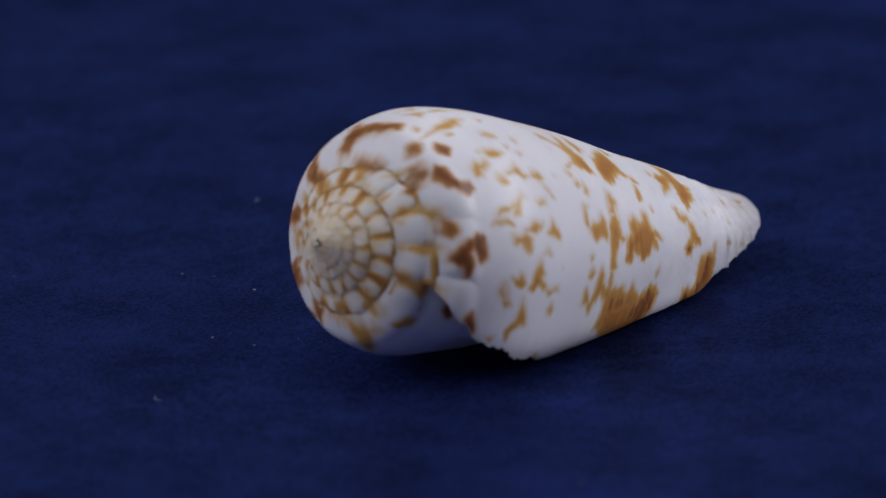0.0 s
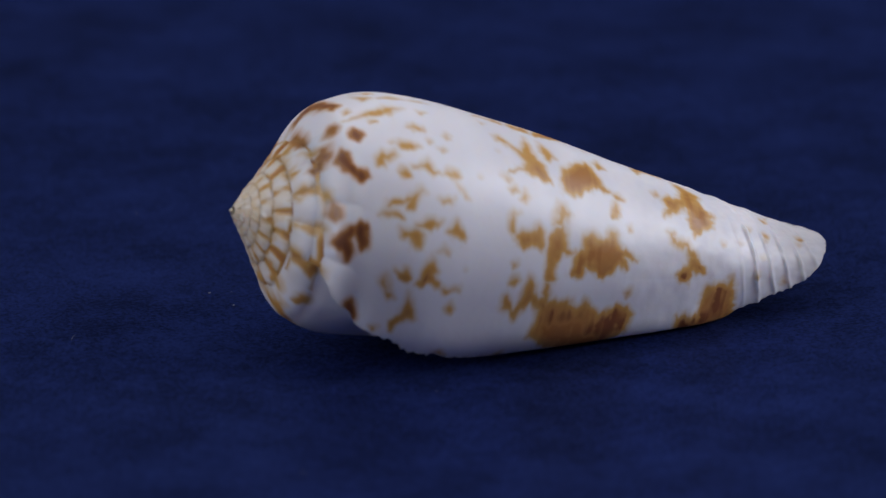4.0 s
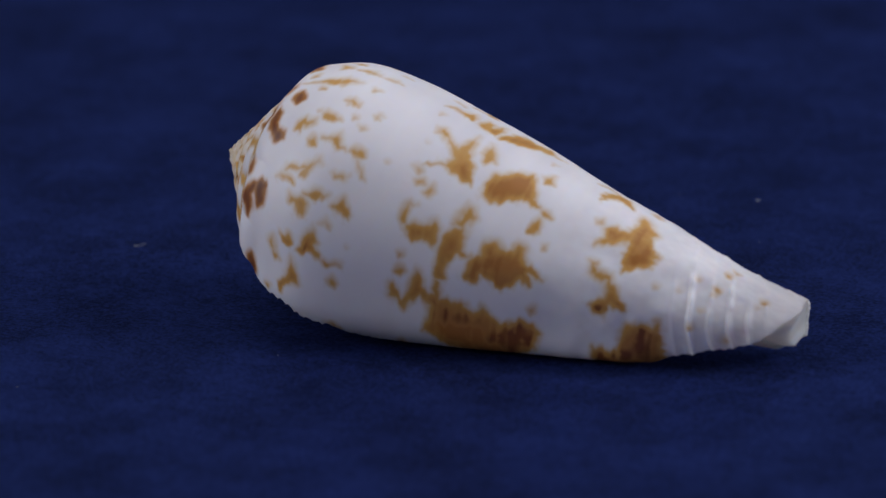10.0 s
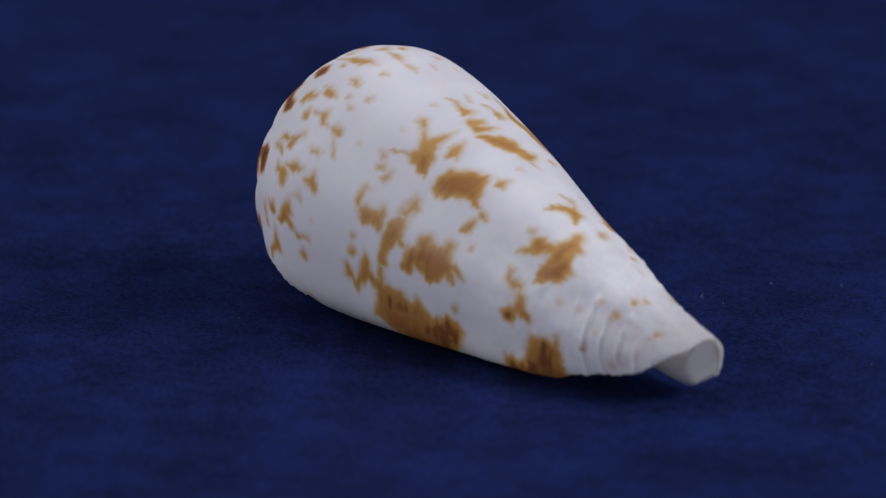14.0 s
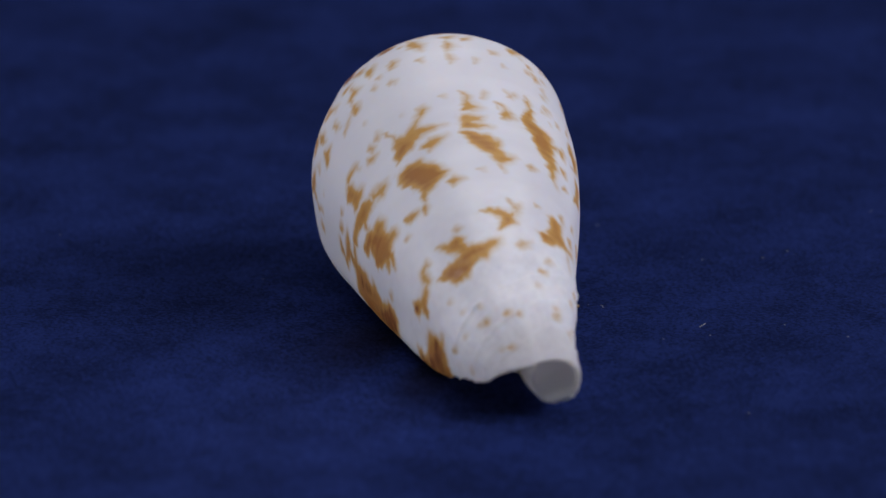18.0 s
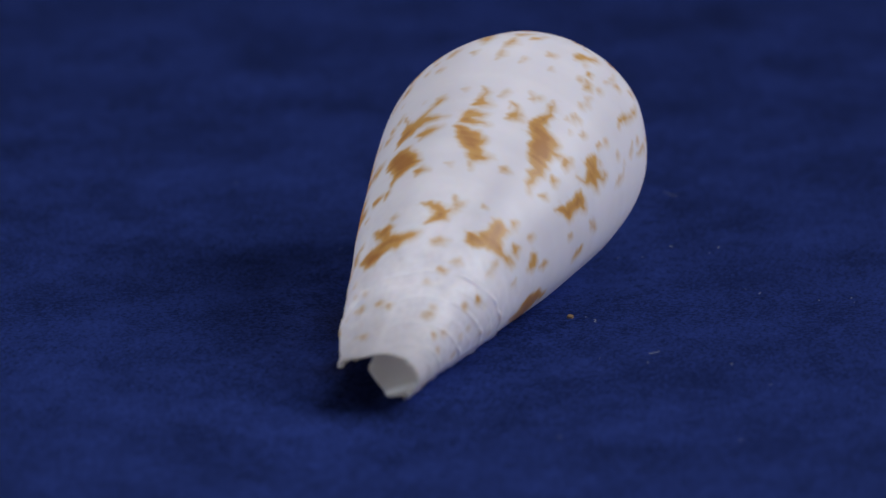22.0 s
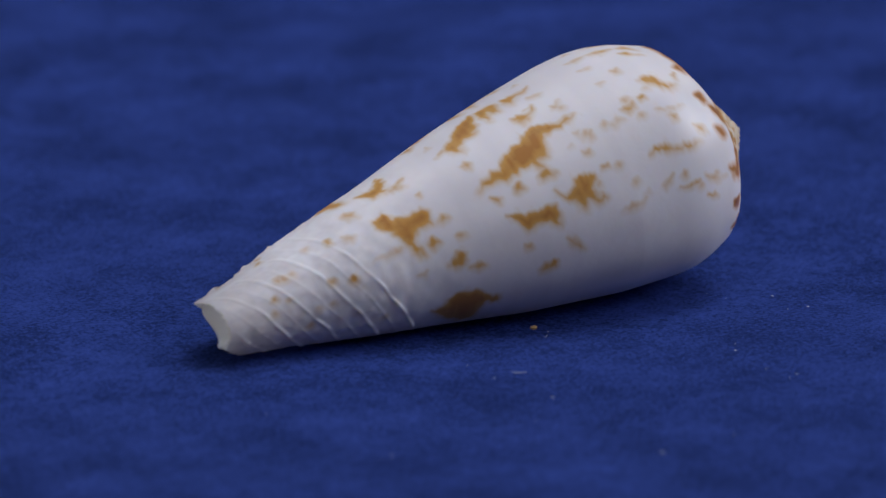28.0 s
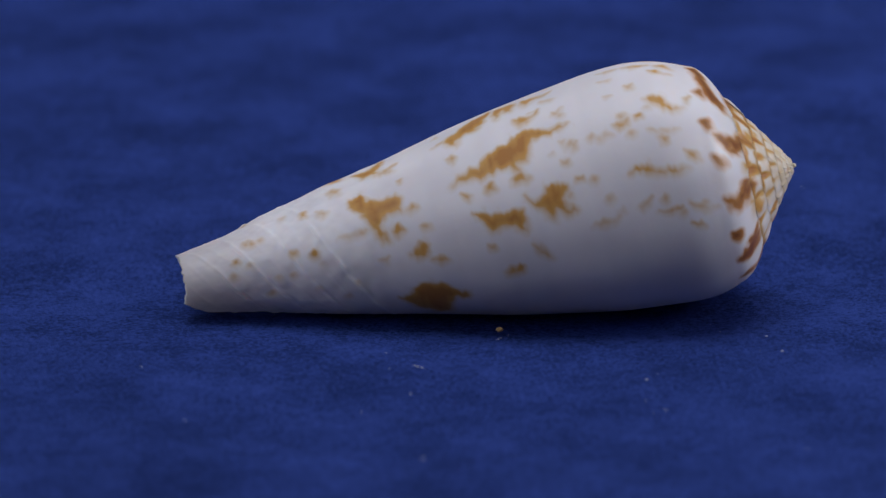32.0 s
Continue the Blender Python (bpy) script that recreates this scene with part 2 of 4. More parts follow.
def girth(s, deg):
    """Radius of the shell round its axis, at s millimetres from the apex and the unwound angle deg."""
    turn = np.where(deg > 140, deg - 140, np.where(deg < -220, deg + 220, 0))
    th = np.radians(np.clip(deg, -220, 140) - 140)
    th = th + np.radians(turn) * np.clip((s - 6) / 5, 0, 1)
    sc = np.exp(GROW * th)
    w = np.clip(1 - (s - 6) / 8, 0, 1)
    ph = np.radians(deg)
    oval = 1 + (-0.0131 * np.cos(2 * ph) - 0.0015 * np.sin(2 * ph)) * np.clip(s / 8, 0, 1)
    flare = 0.38 * np.clip((deg - 92) / 38, 0, 1) * np.clip((s - 22) / 9, 0, 1) * np.clip((44 - s) / 4, 0, 1)
    swell = 0.26 * np.exp(-((s - 8) / 2.4) ** 2 - ((deg + 45) / 55) ** 2) + 0.34 * np.exp(-((s - 7) / 2.6) ** 2 - ((deg + 175) / 45) ** 2)
    swell = swell + (0.34 * np.clip((s - 38) / 5, 0, 1) + 0.36 * np.clip((s - 41.5) / 3.5, 0, 1)) * np.exp(-((deg + 68) / 40) ** 2) + 0.24 * np.clip((s - 22) / 6, 0, 1) * np.clip((43 - s) / 3, 0, 1) * np.exp(-((deg - 85) / 28) ** 2)
    return sc * np.interp(s * sc ** -w, *GIRTH) * oval + flare + swell + unevenness(s, deg)




def bead_share(deg):
    """0 on the middle of each bead of the spire, 1 in the groove between two."""
    return np.abs((((deg + 278) / 24.83 + 0.13 * np.sin(np.radians(deg) * 2.3) + 0.5) % 1.0) - 0.5) * -2 + 1


def cords(s, deg):
    """0 to about 1: the crests of the cords that wind forward round the front end."""
    slant = np.where(deg < 0, 0.041, 0.022) * deg
    turn = (s - slant + 0.16 * value_noise(s / 2.5, deg / 22, 8)) / 1.4 + 0.2 + 0.3 * np.clip(-deg / 100, 0, 1)
    off = np.abs((turn + 0.5) % 1.0 - 0.5)
    which = np.floor(turn + 0.5)
    strength = np.clip((s - slant - 35.9) / 1.0, 0, 1) * np.clip((46.0 - s) / 1.2, 0, 1)
    return strength * np.where(which % 2 == 0, 0.35 + 0.4 * np.clip((deg - 30) / 25, 0, 1), 1.0) * (1 + 0.7 * value_noise(deg / 9, which * 1.7, 9)) * np.exp(-(off / 0.12) ** 2)


def relief(s, deg):
    """Height of beads on the spire, growth lines and front cords over the smooth form."""
    v = seam_share(s, deg)
    across = bead_share(deg + 2.5 * value_noise(s / 0.9, deg / 9, 19))
    round_a = 1 - across ** 2.2 * np.clip((s - 0.7) / 1.8, 0.12, 1)
    on_spire = np.clip((-235 - deg) / 20, 0, 1)
    dome = (0.30 + 0.70 * round_a) * (0.52 + 0.48 * (1 - np.abs(2 * np.clip(v, 0, 1) - 1) ** 2.4)) * (0.85 + 0.3 * value_noise(deg / 24.83, np.log(s + 0.3) * 5, 20))
    h = on_spire * np.clip(s, 0.3, 5) * (0.120 * dome - 0.062)
    # knuckles of the shoulder, which melt into the last whorl
    knuckle = np.clip(v / 0.30, 0, 1) ** 0.7 * np.clip((1.10 - v) / 0.75, 0, 1) ** 1.2
    h += (1 - on_spire) * knuckle * (0.46 * round_a - 0.14) * np.clip(0.25 + (deg - 20) / 90, 0.25, 1.0)
    h -= (1 - on_spire) * 0.16 * np.exp(-(np.maximum(v, 0) / 0.10) ** 2)
    h += (0.45 + 0.55 * np.clip(np.abs(deg + 5) / 45, 0, 1) ** 1.5) * (1 + 1.2 * np.clip(deg / 45, 0, 1)) * (0.090 - 0.032 * np.exp(-((deg + 62) / 32) ** 2)) * cords(s, deg)
    h += 0.0015 * value_noise(deg / 1.6, s / 9, 5) * np.clip((s - 4) / 4, 0, 1)
    h += 0.004 * value_noise(s / 0.35, deg / 40, 6) * np.clip((s - 20) / 15, 0, 1)
    h += 0.042 * value_noise(s / 0.7, deg / 9, 10) * np.clip((s - 26) / 8, 0, 1) * np.clip((45.5 - s) / 1.5, 0, 1)
    h += 0.03 * value_noise(s / 3.1, deg / 16, 7)
    return h


def place(s, r, deg):
    """Points in metres, kept just above the cloth on which the shell lies."""
    ph = np.radians(deg)
    p = APEX + AX * s[..., None] + r[..., None] * (np.cos(ph)[..., None] * UP + np.sin(ph)[..., None] * SIDE)
    z = p[..., 2]
    p[..., 2] = np.where(z < 0.05, -0.40 + 0.45 * np.exp((z - 0.05) / 0.45), z)
    return p * 0.001


# ---- pigment: each mark is a ragged patch given by its corners, in (mm from apex, degrees round the axis) ----
PIGMENT = []


def amber(tone, *corners):
    PIGMENT.append(("amber", tone, np.array(corners, float).reshape(-1, 2)))


def maroon(tone, *corners):
    PIGMENT.append(("maroon", tone, np.array(corners, float).reshape(-1, 2)))


def dot(tone, s, deg, r):
    a = np.radians(np.arange(0, 360, 45))
    wide = np.degrees(r / max(float(girth(np.array(s), np.array(float(deg)))), 0.5))
    PIGMENT.append(("amber", tone, np.stack([s + r * np.cos(a), deg + wide * np.sin(a)], 1)))


maroon(0.8, 5.1, 23, 5.6, 19, 5.8, 23, 5.4, 27)
maroon(1, 6.4, 29, 6.6, 27, 7.1, 32, 6.9, 34, 6.5, 32)
amber(0.72, 6.5, 12, 6.8, 11, 6.9, 14, 6.5, 15)
maroon(1, 5.4, 45, 5.6, 39, 5.9, 41, 6.2, 48, 7, 52, 7.1, 55, 6.7, 56, 6.2, 54, 5.8, 50)
maroon(0.8, 4.6, 29, 5.1, 32, 5.1, 40, 4.8, 41, 4.6, 45, 4.2, 45, 4.1, 42, 4.5, 40)
maroon(0.8, 5, 72, 5.1, 67, 5.5, 69, 5.5, 73, 5.2, 75)
maroon(1.1, 6.4, 78, 6.9, 75, 7.2, 77, 7.3, 85, 7.1, 87, 6.8, 84, 6.5, 81)
maroon(1, 5.3, 87, 5.5, 82, 6, 78, 6.5, 78, 6.5, 81, 6.2, 84, 6.5, 89, 6.2, 93, 5.8, 89, 5.4, 88)
maroon(1, 6.7, 112, 7.1, 109, 7.4, 112, 7.5, 117, 7.1, 120, 6.7, 117)
amber(1.02, 3.2, 39, 2.9, 29, 3.2, 30, 3.4, 38)
amber(1.12, 3.2, 61, 3.2, 54, 3.6, 51, 4, 53, 4.5, 57, 4.8, 61, 4.9, 65, 4.7, 64, 4.4, 60, 3.9, 59, 3.5, 59, 3.4, 64)
amber(1.12, 3, 78, 3.4, 79, 3.6, 83, 4.1, 79, 4.6, 79, 4.8, 82, 4.7, 85, 4.3, 86, 3.7, 85, 3.3, 83)
amber(1.15, 3.1, 101, 3.4, 99, 4, 103, 4.4, 104, 5, 101, 5, 106, 4.8, 112, 4.5, 111, 4, 109, 3.5, 107)
amber(0.92, 2, 73, 2.4, 72, 2.5, 77, 2.1, 78)
amber(0.92, 2.1, 94, 2.4, 93, 2.5, 103, 2.2, 105)
amber(1.12, 2.9, 140, 3.2, 133, 3.5, 135, 3.6, 144, 3.2, 149)
amber(1.15, 4.4, 139, 4.6, 130, 5, 127, 5.3, 129, 5.1, 134, 4.7, 139)
amber(1.12, 3.8, 149, 4.2, 148, 4.2, 170)
amber(0.92, 3.9, 21, 4.4, 26, 4.5, 31, 4.1, 28)
amber(0.72, 7.6, -4, 8.7, 0, 8.9, 3, 8.1, 5)
amber(0.82, 8.8, 15, 9.6, 14, 10.7, 15, 10, 18, 9.5, 21, 9.1, 18)
amber(0.72, 7.9, 23, 8.3, 24, 8.4, 25, 8, 25)
amber(0.72, 10.5, 29, 11, 27, 11.5, 28, 11.7, 31, 11.3, 31, 10.7, 30)
amber(0.62, 9.9, 4, 10.9, 1, 11.3, 5, 10.4, 6)
amber(0.82, 9.5, 39, 9.8, 37, 10.4, 39, 11, 40, 10.1, 42, 9.6, 41)
amber(0.52, 11.7, 36, 12, 36, 12.1, 37, 11.8, 38)
amber(0.52, 12.5, 40, 12.9, 39, 13.1, 40, 12.7, 42)
amber(0.52, 13.1, 32, 13.4, 31, 13.6, 34, 13.3, 34)
amber(0.82, 7.8, 45, 8.3, 42, 8.7, 44, 9.2, 42, 9.2, 45, 8.8, 48, 8.4, 47, 8.4, 50, 7.9, 49)
amber(0.82, 9.4, 53, 9.6, 50, 9.9, 52, 10.1, 54, 9.7, 55)
amber(0.82, 10.3, 50, 11, 48, 11.4, 45, 11.7, 48, 11.9, 51, 12.4, 52, 11.9, 53, 11.3, 51)
amber(0.82, 12.8, 52, 13.3, 49, 13.7, 50, 14, 53, 13.5, 54)
amber(0.52, 8.9, 38, 9.2, 37, 9.3, 38, 9, 39)
amber(0.82, 10.1, 63, 10.4, 61, 10.8, 59, 11.1, 61, 10.7, 63, 10.4, 65, 10.2, 68, 9.9, 68, 10, 65, 8.4, 68, 8.7, 65)
amber(0.82, 8, 71, 8.5, 69, 9.5, 71, 9.6, 72, 9, 72, 8.3, 72)
amber(0.62, 12.1, 63, 12.7, 63, 13.3, 62, 13.2, 64, 12.4, 65)
amber(0.92, 10.6, 74, 11.1, 73, 11.5, 71, 12.4, 72, 12, 74, 11.7, 75, 11.1, 75)
amber(1.02, 9.5, 76, 10.1, 77, 10.6, 75, 11.1, 78, 11, 82, 10.9, 84, 10.4, 81, 10.1, 79, 9.7, 79)
amber(1.02, 13, 76, 13.3, 73, 13.6, 71, 13.9, 74, 14.4, 77, 14.3, 79, 13.8, 77, 13.4, 76)
amber(0.52, 12.3, 84, 12.7, 81, 13.2, 83, 13.2, 85, 12.8, 84)
amber(0.82, 8.5, 98, 8.9, 95, 9.1, 98, 9.3, 101, 9.8, 104, 9.4, 105, 9, 102)
amber(0.92, 9.5, 93, 10, 94, 10.2, 91, 10.6, 95, 10.4, 96, 9.9, 96)
amber(1.02, 11.4, 91, 11.7, 88, 12, 86, 12.3, 89, 12.6, 91, 12.2, 93, 12.8, 96, 12.8, 98, 12.3, 96, 11.8, 97, 11.1, 97, 11.5, 95)
amber(0.82, 13, 98, 13.8, 98, 14.5, 97, 14.6, 99, 13.9, 99, 13.3, 100)
amber(1.12, 9.9, 114, 10.4, 110, 10.6, 105, 10.8, 101, 11.2, 105, 11.6, 111, 10.9, 111, 10.3, 114, 10.1, 117)
amber(0.72, 13.7, 106, 14, 104, 14.4, 107, 14.2, 109, 13.9, 108)
amber(0.92, 8.6, 118, 9, 117, 8.9, 119)
amber(0.82, 13.8, 125, 14.4, 125, 14.8, 128, 14.3, 127)
amber(0.92, 17.5, 24, 17.9, 21, 18.8, 27, 19.5, 29, 20, 20, 20.2, 16, 20.4, 25, 20.7, 33, 21.2, 37, 21.6, 46, 20.9, 46, 20.1, 44, 19.4, 42, 18, 45, 19.3, 41, 19.6, 36, 18.9, 31, 18.1, 27)
amber(0.92, 21.4, 17, 21.8, 19, 22.1, 24, 22.3, 28, 21.5, 32, 21.2, 27)
amber(1.12, 22.5, 46, 22.8, 35, 23.9, 28, 25.2, 23, 25.6, 29, 26.1, 39, 26.6, 43, 25.7, 42, 24.8, 43, 24, 48, 23.4, 50, 22.8, 49)
amber(0.92, 25.8, 21, 26.3, 16, 26.6, 24, 26.1, 25)
amber(0.72, 26.8, 43, 27.3, 42, 27.8, 45, 27.2, 46)
amber(1.02, 26.7, 52, 27, 49, 27.3, 55, 27, 58, 26.6, 58)
amber(0.52, 17.3, 48, 17.8, 46, 18.2, 49, 18, 51)
amber(0.62, 17.9, 54, 18.5, 52, 18.7, 54, 18.2, 56)
amber(0.62, 18.8, 58, 19.2, 53, 19.6, 56, 19.2, 59)
amber(0.82, 17.8, 72, 17.8, 66, 18.2, 64, 18.7, 64, 18.3, 66, 18.3, 74, 18.1, 74)
amber(1.02, 18.4, 75, 19.1, 72, 19.7, 72, 20.3, 68, 20.7, 71, 20.8, 78, 20.6, 80, 20.1, 78, 19.3, 80, 18.7, 78)
amber(0.92, 21.8, 60, 22.1, 55, 22.6, 56, 23, 61, 22.7, 65, 22.5, 66, 22.8, 71, 22.8, 78, 23.4, 80, 22.5, 81, 21.9, 85, 21.9, 89, 22.1, 93, 21.4, 94, 21.1, 88, 21.1, 82, 21.1, 75, 21.8, 69, 22.1, 68, 21.6, 68)
amber(1.15, 23.4, 90, 23.4, 84, 23.5, 79, 24.1, 77, 24.1, 71, 24.9, 68, 25.4, 71, 26.1, 71, 26.4, 65, 26.9, 67, 27.3, 76, 28.4, 79, 28.7, 81, 27.6, 81, 27.9, 87, 27.2, 84, 26.9, 87, 26.3, 90, 25.7, 91, 25, 88, 24.5, 87, 24.3, 92, 24, 93)
amber(0.62, 18.4, 86, 18.8, 85, 18.9, 87, 18.5, 88)
amber(0.82, 18.4, 95, 18.7, 91, 19.2, 94, 18.9, 96, 18.5, 96)
amber(1.15, 18.2, 107, 18.3, 101, 18.6, 102, 19.3, 107, 19.6, 103, 19.8, 97, 20, 92, 20.3, 94, 20.6, 99, 21.4, 102, 21.3, 95, 21.6, 95, 21.9, 103, 23.7, 103, 24.3, 108, 24.8, 106, 25, 103, 25.6, 108, 26.3, 111, 26.9, 111, 27.6, 107, 28.6, 108, 29.3, 113, 29.1, 122, 28.4, 125, 27.7, 130, 26.8, 135, 25.1, 133, 22.7, 128, 21.4, 121, 21, 121, 21.2, 114, 21.2, 107, 20.5, 105, 19.8, 108, 19.4, 112, 19, 109)
amber(0.72, 28.2, 100, 28.6, 97, 28.7, 101, 28.4, 103)
amber(0.62, 29.6, 132, 29.9, 128, 30.1, 137)
amber(0.72, 19, 130, 19.3, 128, 19.6, 133, 19, 133)
amber(0.52, 27.9, 62, 28.2, 61, 28.3, 65, 28, 65)
amber(0.82, 30, -2, 30.7, 0, 30.1, 7)
amber(1.07, 32.9, 5, 33.7, 6, 34.1, 11, 34.4, 17, 34.8, 19, 34.6, 25, 34.9, 33, 35.5, 37, 35.7, 39, 35.4, 43, 35.5, 49, 35, 52, 34.3, 57, 33.8, 62, 33.6, 58, 33.4, 47, 33.5, 40, 33.1, 38, 32.1, 44, 31.3, 49, 31.7, 42, 31.4, 35, 32.1, 31, 32.8, 29, 33.1, 23)
amber(0.62, 30.5, 32, 30.9, 28, 31.1, 32, 30.7, 35)
amber(1.12, 31.5, 61, 31.8, 61, 32.1, 68, 32.5, 66, 33.1, 66, 33.4, 71, 33.9, 75, 34.5, 82, 34.7, 88, 34.1, 87, 33.6, 86, 33.3, 94, 32.6, 93, 32.4, 90, 32.8, 85, 33.2, 83, 33.2, 78, 32.9, 71, 32.3, 70, 31.7, 68)
amber(1.15, 33, 117, 33.9, 116, 34.8, 118, 34.9, 104, 35.1, 97, 36.3, 95, 36.9, 96, 37.1, 89, 37.4, 94, 37.8, 113, 38.1, 125, 37.4, 129, 36.2, 131, 35, 134, 33.4, 136)
dot(0.5, 36.3, 63, 0.19)
dot(0.3, 37.9, 59, 0.19)
dot(0.5, 38.8, 41, 0.15)
dot(0.5, 39.8, 71, 0.19)
dot(0.7, 39.4, 88, 0.19)
dot(0.7, 41.9, 95, 0.23)
dot(0.8, 40.3, 44, 0.23)
dot(0.8, 40.7, 5, 0.19)
dot(0.8, 43.5, 29, 0.23)
amber(0.92, 16.7, 4, 17.1, 1, 17.8, 2, 18.4, -2, 18.7, -4, 19, 2, 18.9, 6, 18, 4)
amber(0.52, 17.5, -4, 16.6, -7, 16.8, -9, 17.4, -7)
amber(0.92, 21, 9, 19.8, 8, 19.5, 7, 19.5, 0, 19.8, -4, 20.3, -2, 20.4, 3, 20.7, -6, 20.9, -8, 21.1, -2, 21.2, 2)
amber(1.12, 21.4, 10, 21.4, 6, 21.9, -1, 21.9, -5, 22.6, -9, 23.3, -8, 24, -12, 23.9, -18, 24.6, -14, 24.9, -8, 24.4, -3, 23.6, 1, 22.7, 6)
amber(0.62, 25.1, -6, 25, -9, 25.8, -9)
amber(0.52, 17.7, -12, 18.6, -13, 18.5, -12)
amber(0.62, 16.3, -28, 15.8, -29, 16.8, -31, 17.4, -29)
amber(0.72, 24.6, -24, 24.3, -27, 24.5, -31, 24.9, -26)
amber(0.52, 25.6, 7, 25.5, 3, 25.8, 3)
amber(0.62, 17.5, 27, 17.4, 23, 17.9, 22, 18, 26)
amber(0.52, 16.9, 15, 16.8, 12, 17.2, 12)
amber(0.52, 16, -17, 16.2, -22, 16.6, -19)
amber(0.72, 8.8, 21, 6.3, 20, 9.4, 13, 10.2, 15)
amber(0.82, 10.6, 5, 9.3, 4, 10.4, 0, 10.8, 4)
amber(0.62, 6, 8, 5.6, 3, 6.4, 1, 6.4, 7)
amber(0.52, 10.8, 32, 10.6, 27, 11.3, 29)
amber(0.52, 11.8, 19, 11.6, 16, 12.4, 17)
amber(0.52, 13.2, 33, 13.3, 30, 13.7, 31)
amber(0.42, 12.1, -6, 12.9, -7, 13.1, -6)
amber(1.15, 29.9, 11, 29.7, 5, 30, -3, 30.3, -8, 29.2, -16, 29.7, -14, 30.7, -10, 31.3, -10, 31.8, -2, 32, 3, 31.2, 0, 30.5, 3)
amber(0.82, 28.7, -7, 29.3, -11, 29.4, -16, 29.7, -11)
amber(0.72, 33.7, -7, 33.2, -12, 33.2, -19, 33.8, -17, 34.1, -10)
amber(0.62, 35, -30, 34.3, -34, 34.6, -38)
amber(0.82, 36.1, -25, 35.9, -30, 36.3, -29)
dot(0.9, 40.5, 18, 0.23)
dot(0.5, 40.2, 50, 0.19)
dot(0.6, 40.2, -41, 0.26)
dot(0.5, 40.5, -66, 0.19)
dot(0.4, 43.3, 42, 0.19)
dot(0.3, 37.6, -23, 0.19)
amber(0.92, 10.1, -26, 9.5, -25, 8.8, -27, 8.6, -30, 8.1, -33, 7.4, -34, 7.9, -37, 8.6, -35, 9, -32, 9.8, -29)
amber(0.82, 9.3, -4, 8.7, -4, 8.5, -8, 7.9, -9, 9, -8)
amber(0.72, 10.9, 5, 10.6, 3, 9.8, 3, 10.5, -1)
amber(0.52, 13.1, 5, 12, 6, 11.4, 5, 12.4, 2)
amber(0.62, 11.3, -15, 10.7, -15, 10.7, -19, 11.1, -18)
amber(0.52, 12.9, -19, 12.4, -20, 12.7, -21)
amber(0.42, 12.9, -7, 12.1, -7, 12.3, -9)
amber(0.92, 12.5, -37, 12, -37, 11.5, -35, 11.6, -39, 12.2, -40)
amber(0.72, 10.9, -35, 10.4, -35, 10.4, -37, 10.9, -37)
amber(0.52, 14, -42, 13.3, -40, 12.8, -43, 13.8, -44)
amber(0.52, 10.2, -44, 9.3, -45, 8.1, -46, 8.9, -47, 10.1, -45)
amber(0.72, 9.4, -48, 8.9, -49, 8.9, -51, 9.3, -52)
amber(0.92, 12, -63, 11.5, -60, 10.8, -60, 9.8, -63, 8.7, -63, 7.8, -65, 8.1, -66, 9.2, -66, 10.2, -65, 11, -62, 11.6, -62)
amber(0.62, 16.8, -19, 16.3, -19, 16.3, -22, 16.8, -21)
amber(0.92, 19.6, -13, 19, -14, 18.4, -15, 17.8, -12, 17.9, -15, 18.8, -21, 19.1, -21, 19.5, -17)
amber(1.12, 24.9, -47, 24.2, -41, 23.5, -39, 22.7, -39, 22.1, -34, 21.2, -31, 20.4, -31, 19.9, -27, 19, -25, 18.2, -27, 17.5, -30, 16.5, -29, 16, -30, 16.7, -31, 17.5, -32, 18.2, -32, 18.7, -32, 19, -37, 19.2, -43, 19.9, -44, 19.7, -49, 20, -49, 20.5, -44, 21.3, -44, 22, -46, 22.8, -47, 23.5, -44, 24.2, -44)
amber(0.92, 22.4, -51, 21.9, -50, 21.8, -55, 22.1, -56, 22.5, -54)
amber(0.82, 20.4, -51, 19.8, -49, 19.2, -54, 19.8, -55, 20.4, -54)
amber(0.82, 24.3, -52, 23.7, -54, 23.8, -57, 24.1, -55)
amber(0.52, 16.6, -38, 16.2, -38, 16.4, -41)
amber(0.62, 15.8, -42, 15.4, -41, 15.5, -45, 15.8, -46)
amber(0.62, 16.8, -49, 16.2, -49, 16.2, -52, 16.7, -51)
amber(0.72, 15.9, -59, 15.4, -59, 15.4, -61, 15.9, -61)
amber(0.42, 17.2, -43, 17.2, -45, 17.5, -44)
amber(1.02, 19.8, -62, 19, -66, 18.3, -63, 18.2, -60, 17.5, -59, 16.6, -62, 17, -67, 16.8, -71, 16.3, -74, 17, -76, 17.6, -72, 18, -77, 18.4, -75, 18.6, -70, 19.3, -67)
amber(1.12, 23.7, -65, 22.9, -67, 21.9, -69, 21.2, -68, 20.1, -69, 20.1, -74, 20.1, -80, 20.7, -78, 21, -75, 21.7, -76, 22.6, -76, 23, -71)
amber(0.62, 15.3, -83, 14.6, -81, 13.7, -82, 13.4, -80, 13.9, -84, 14.7, -84)
amber(0.42, 13.4, -79, 13, -77, 12.9, -80)
amber(0.62, 11.8, -78, 11.1, -76, 10.8, -74, 11.2, -78, 11.6, -80)
amber(0.72, 10.5, -82, 9.6, -82, 8.8, -82, 8.9, -84, 9.7, -84)
amber(0.82, 19.9, -87, 19.3, -88, 18.9, -92, 18.6, -97, 19.3, -95, 19.7, -91)
amber(0.72, 23.1, -84, 22.6, -84, 22.6, -87, 23, -87)
amber(0.82, 22.2, -102, 21.8, -98, 20.9, -99, 21, -103, 21.5, -104, 22, -105)
amber(0.72, 28.8, -27, 28.5, -27, 28.6, -30)
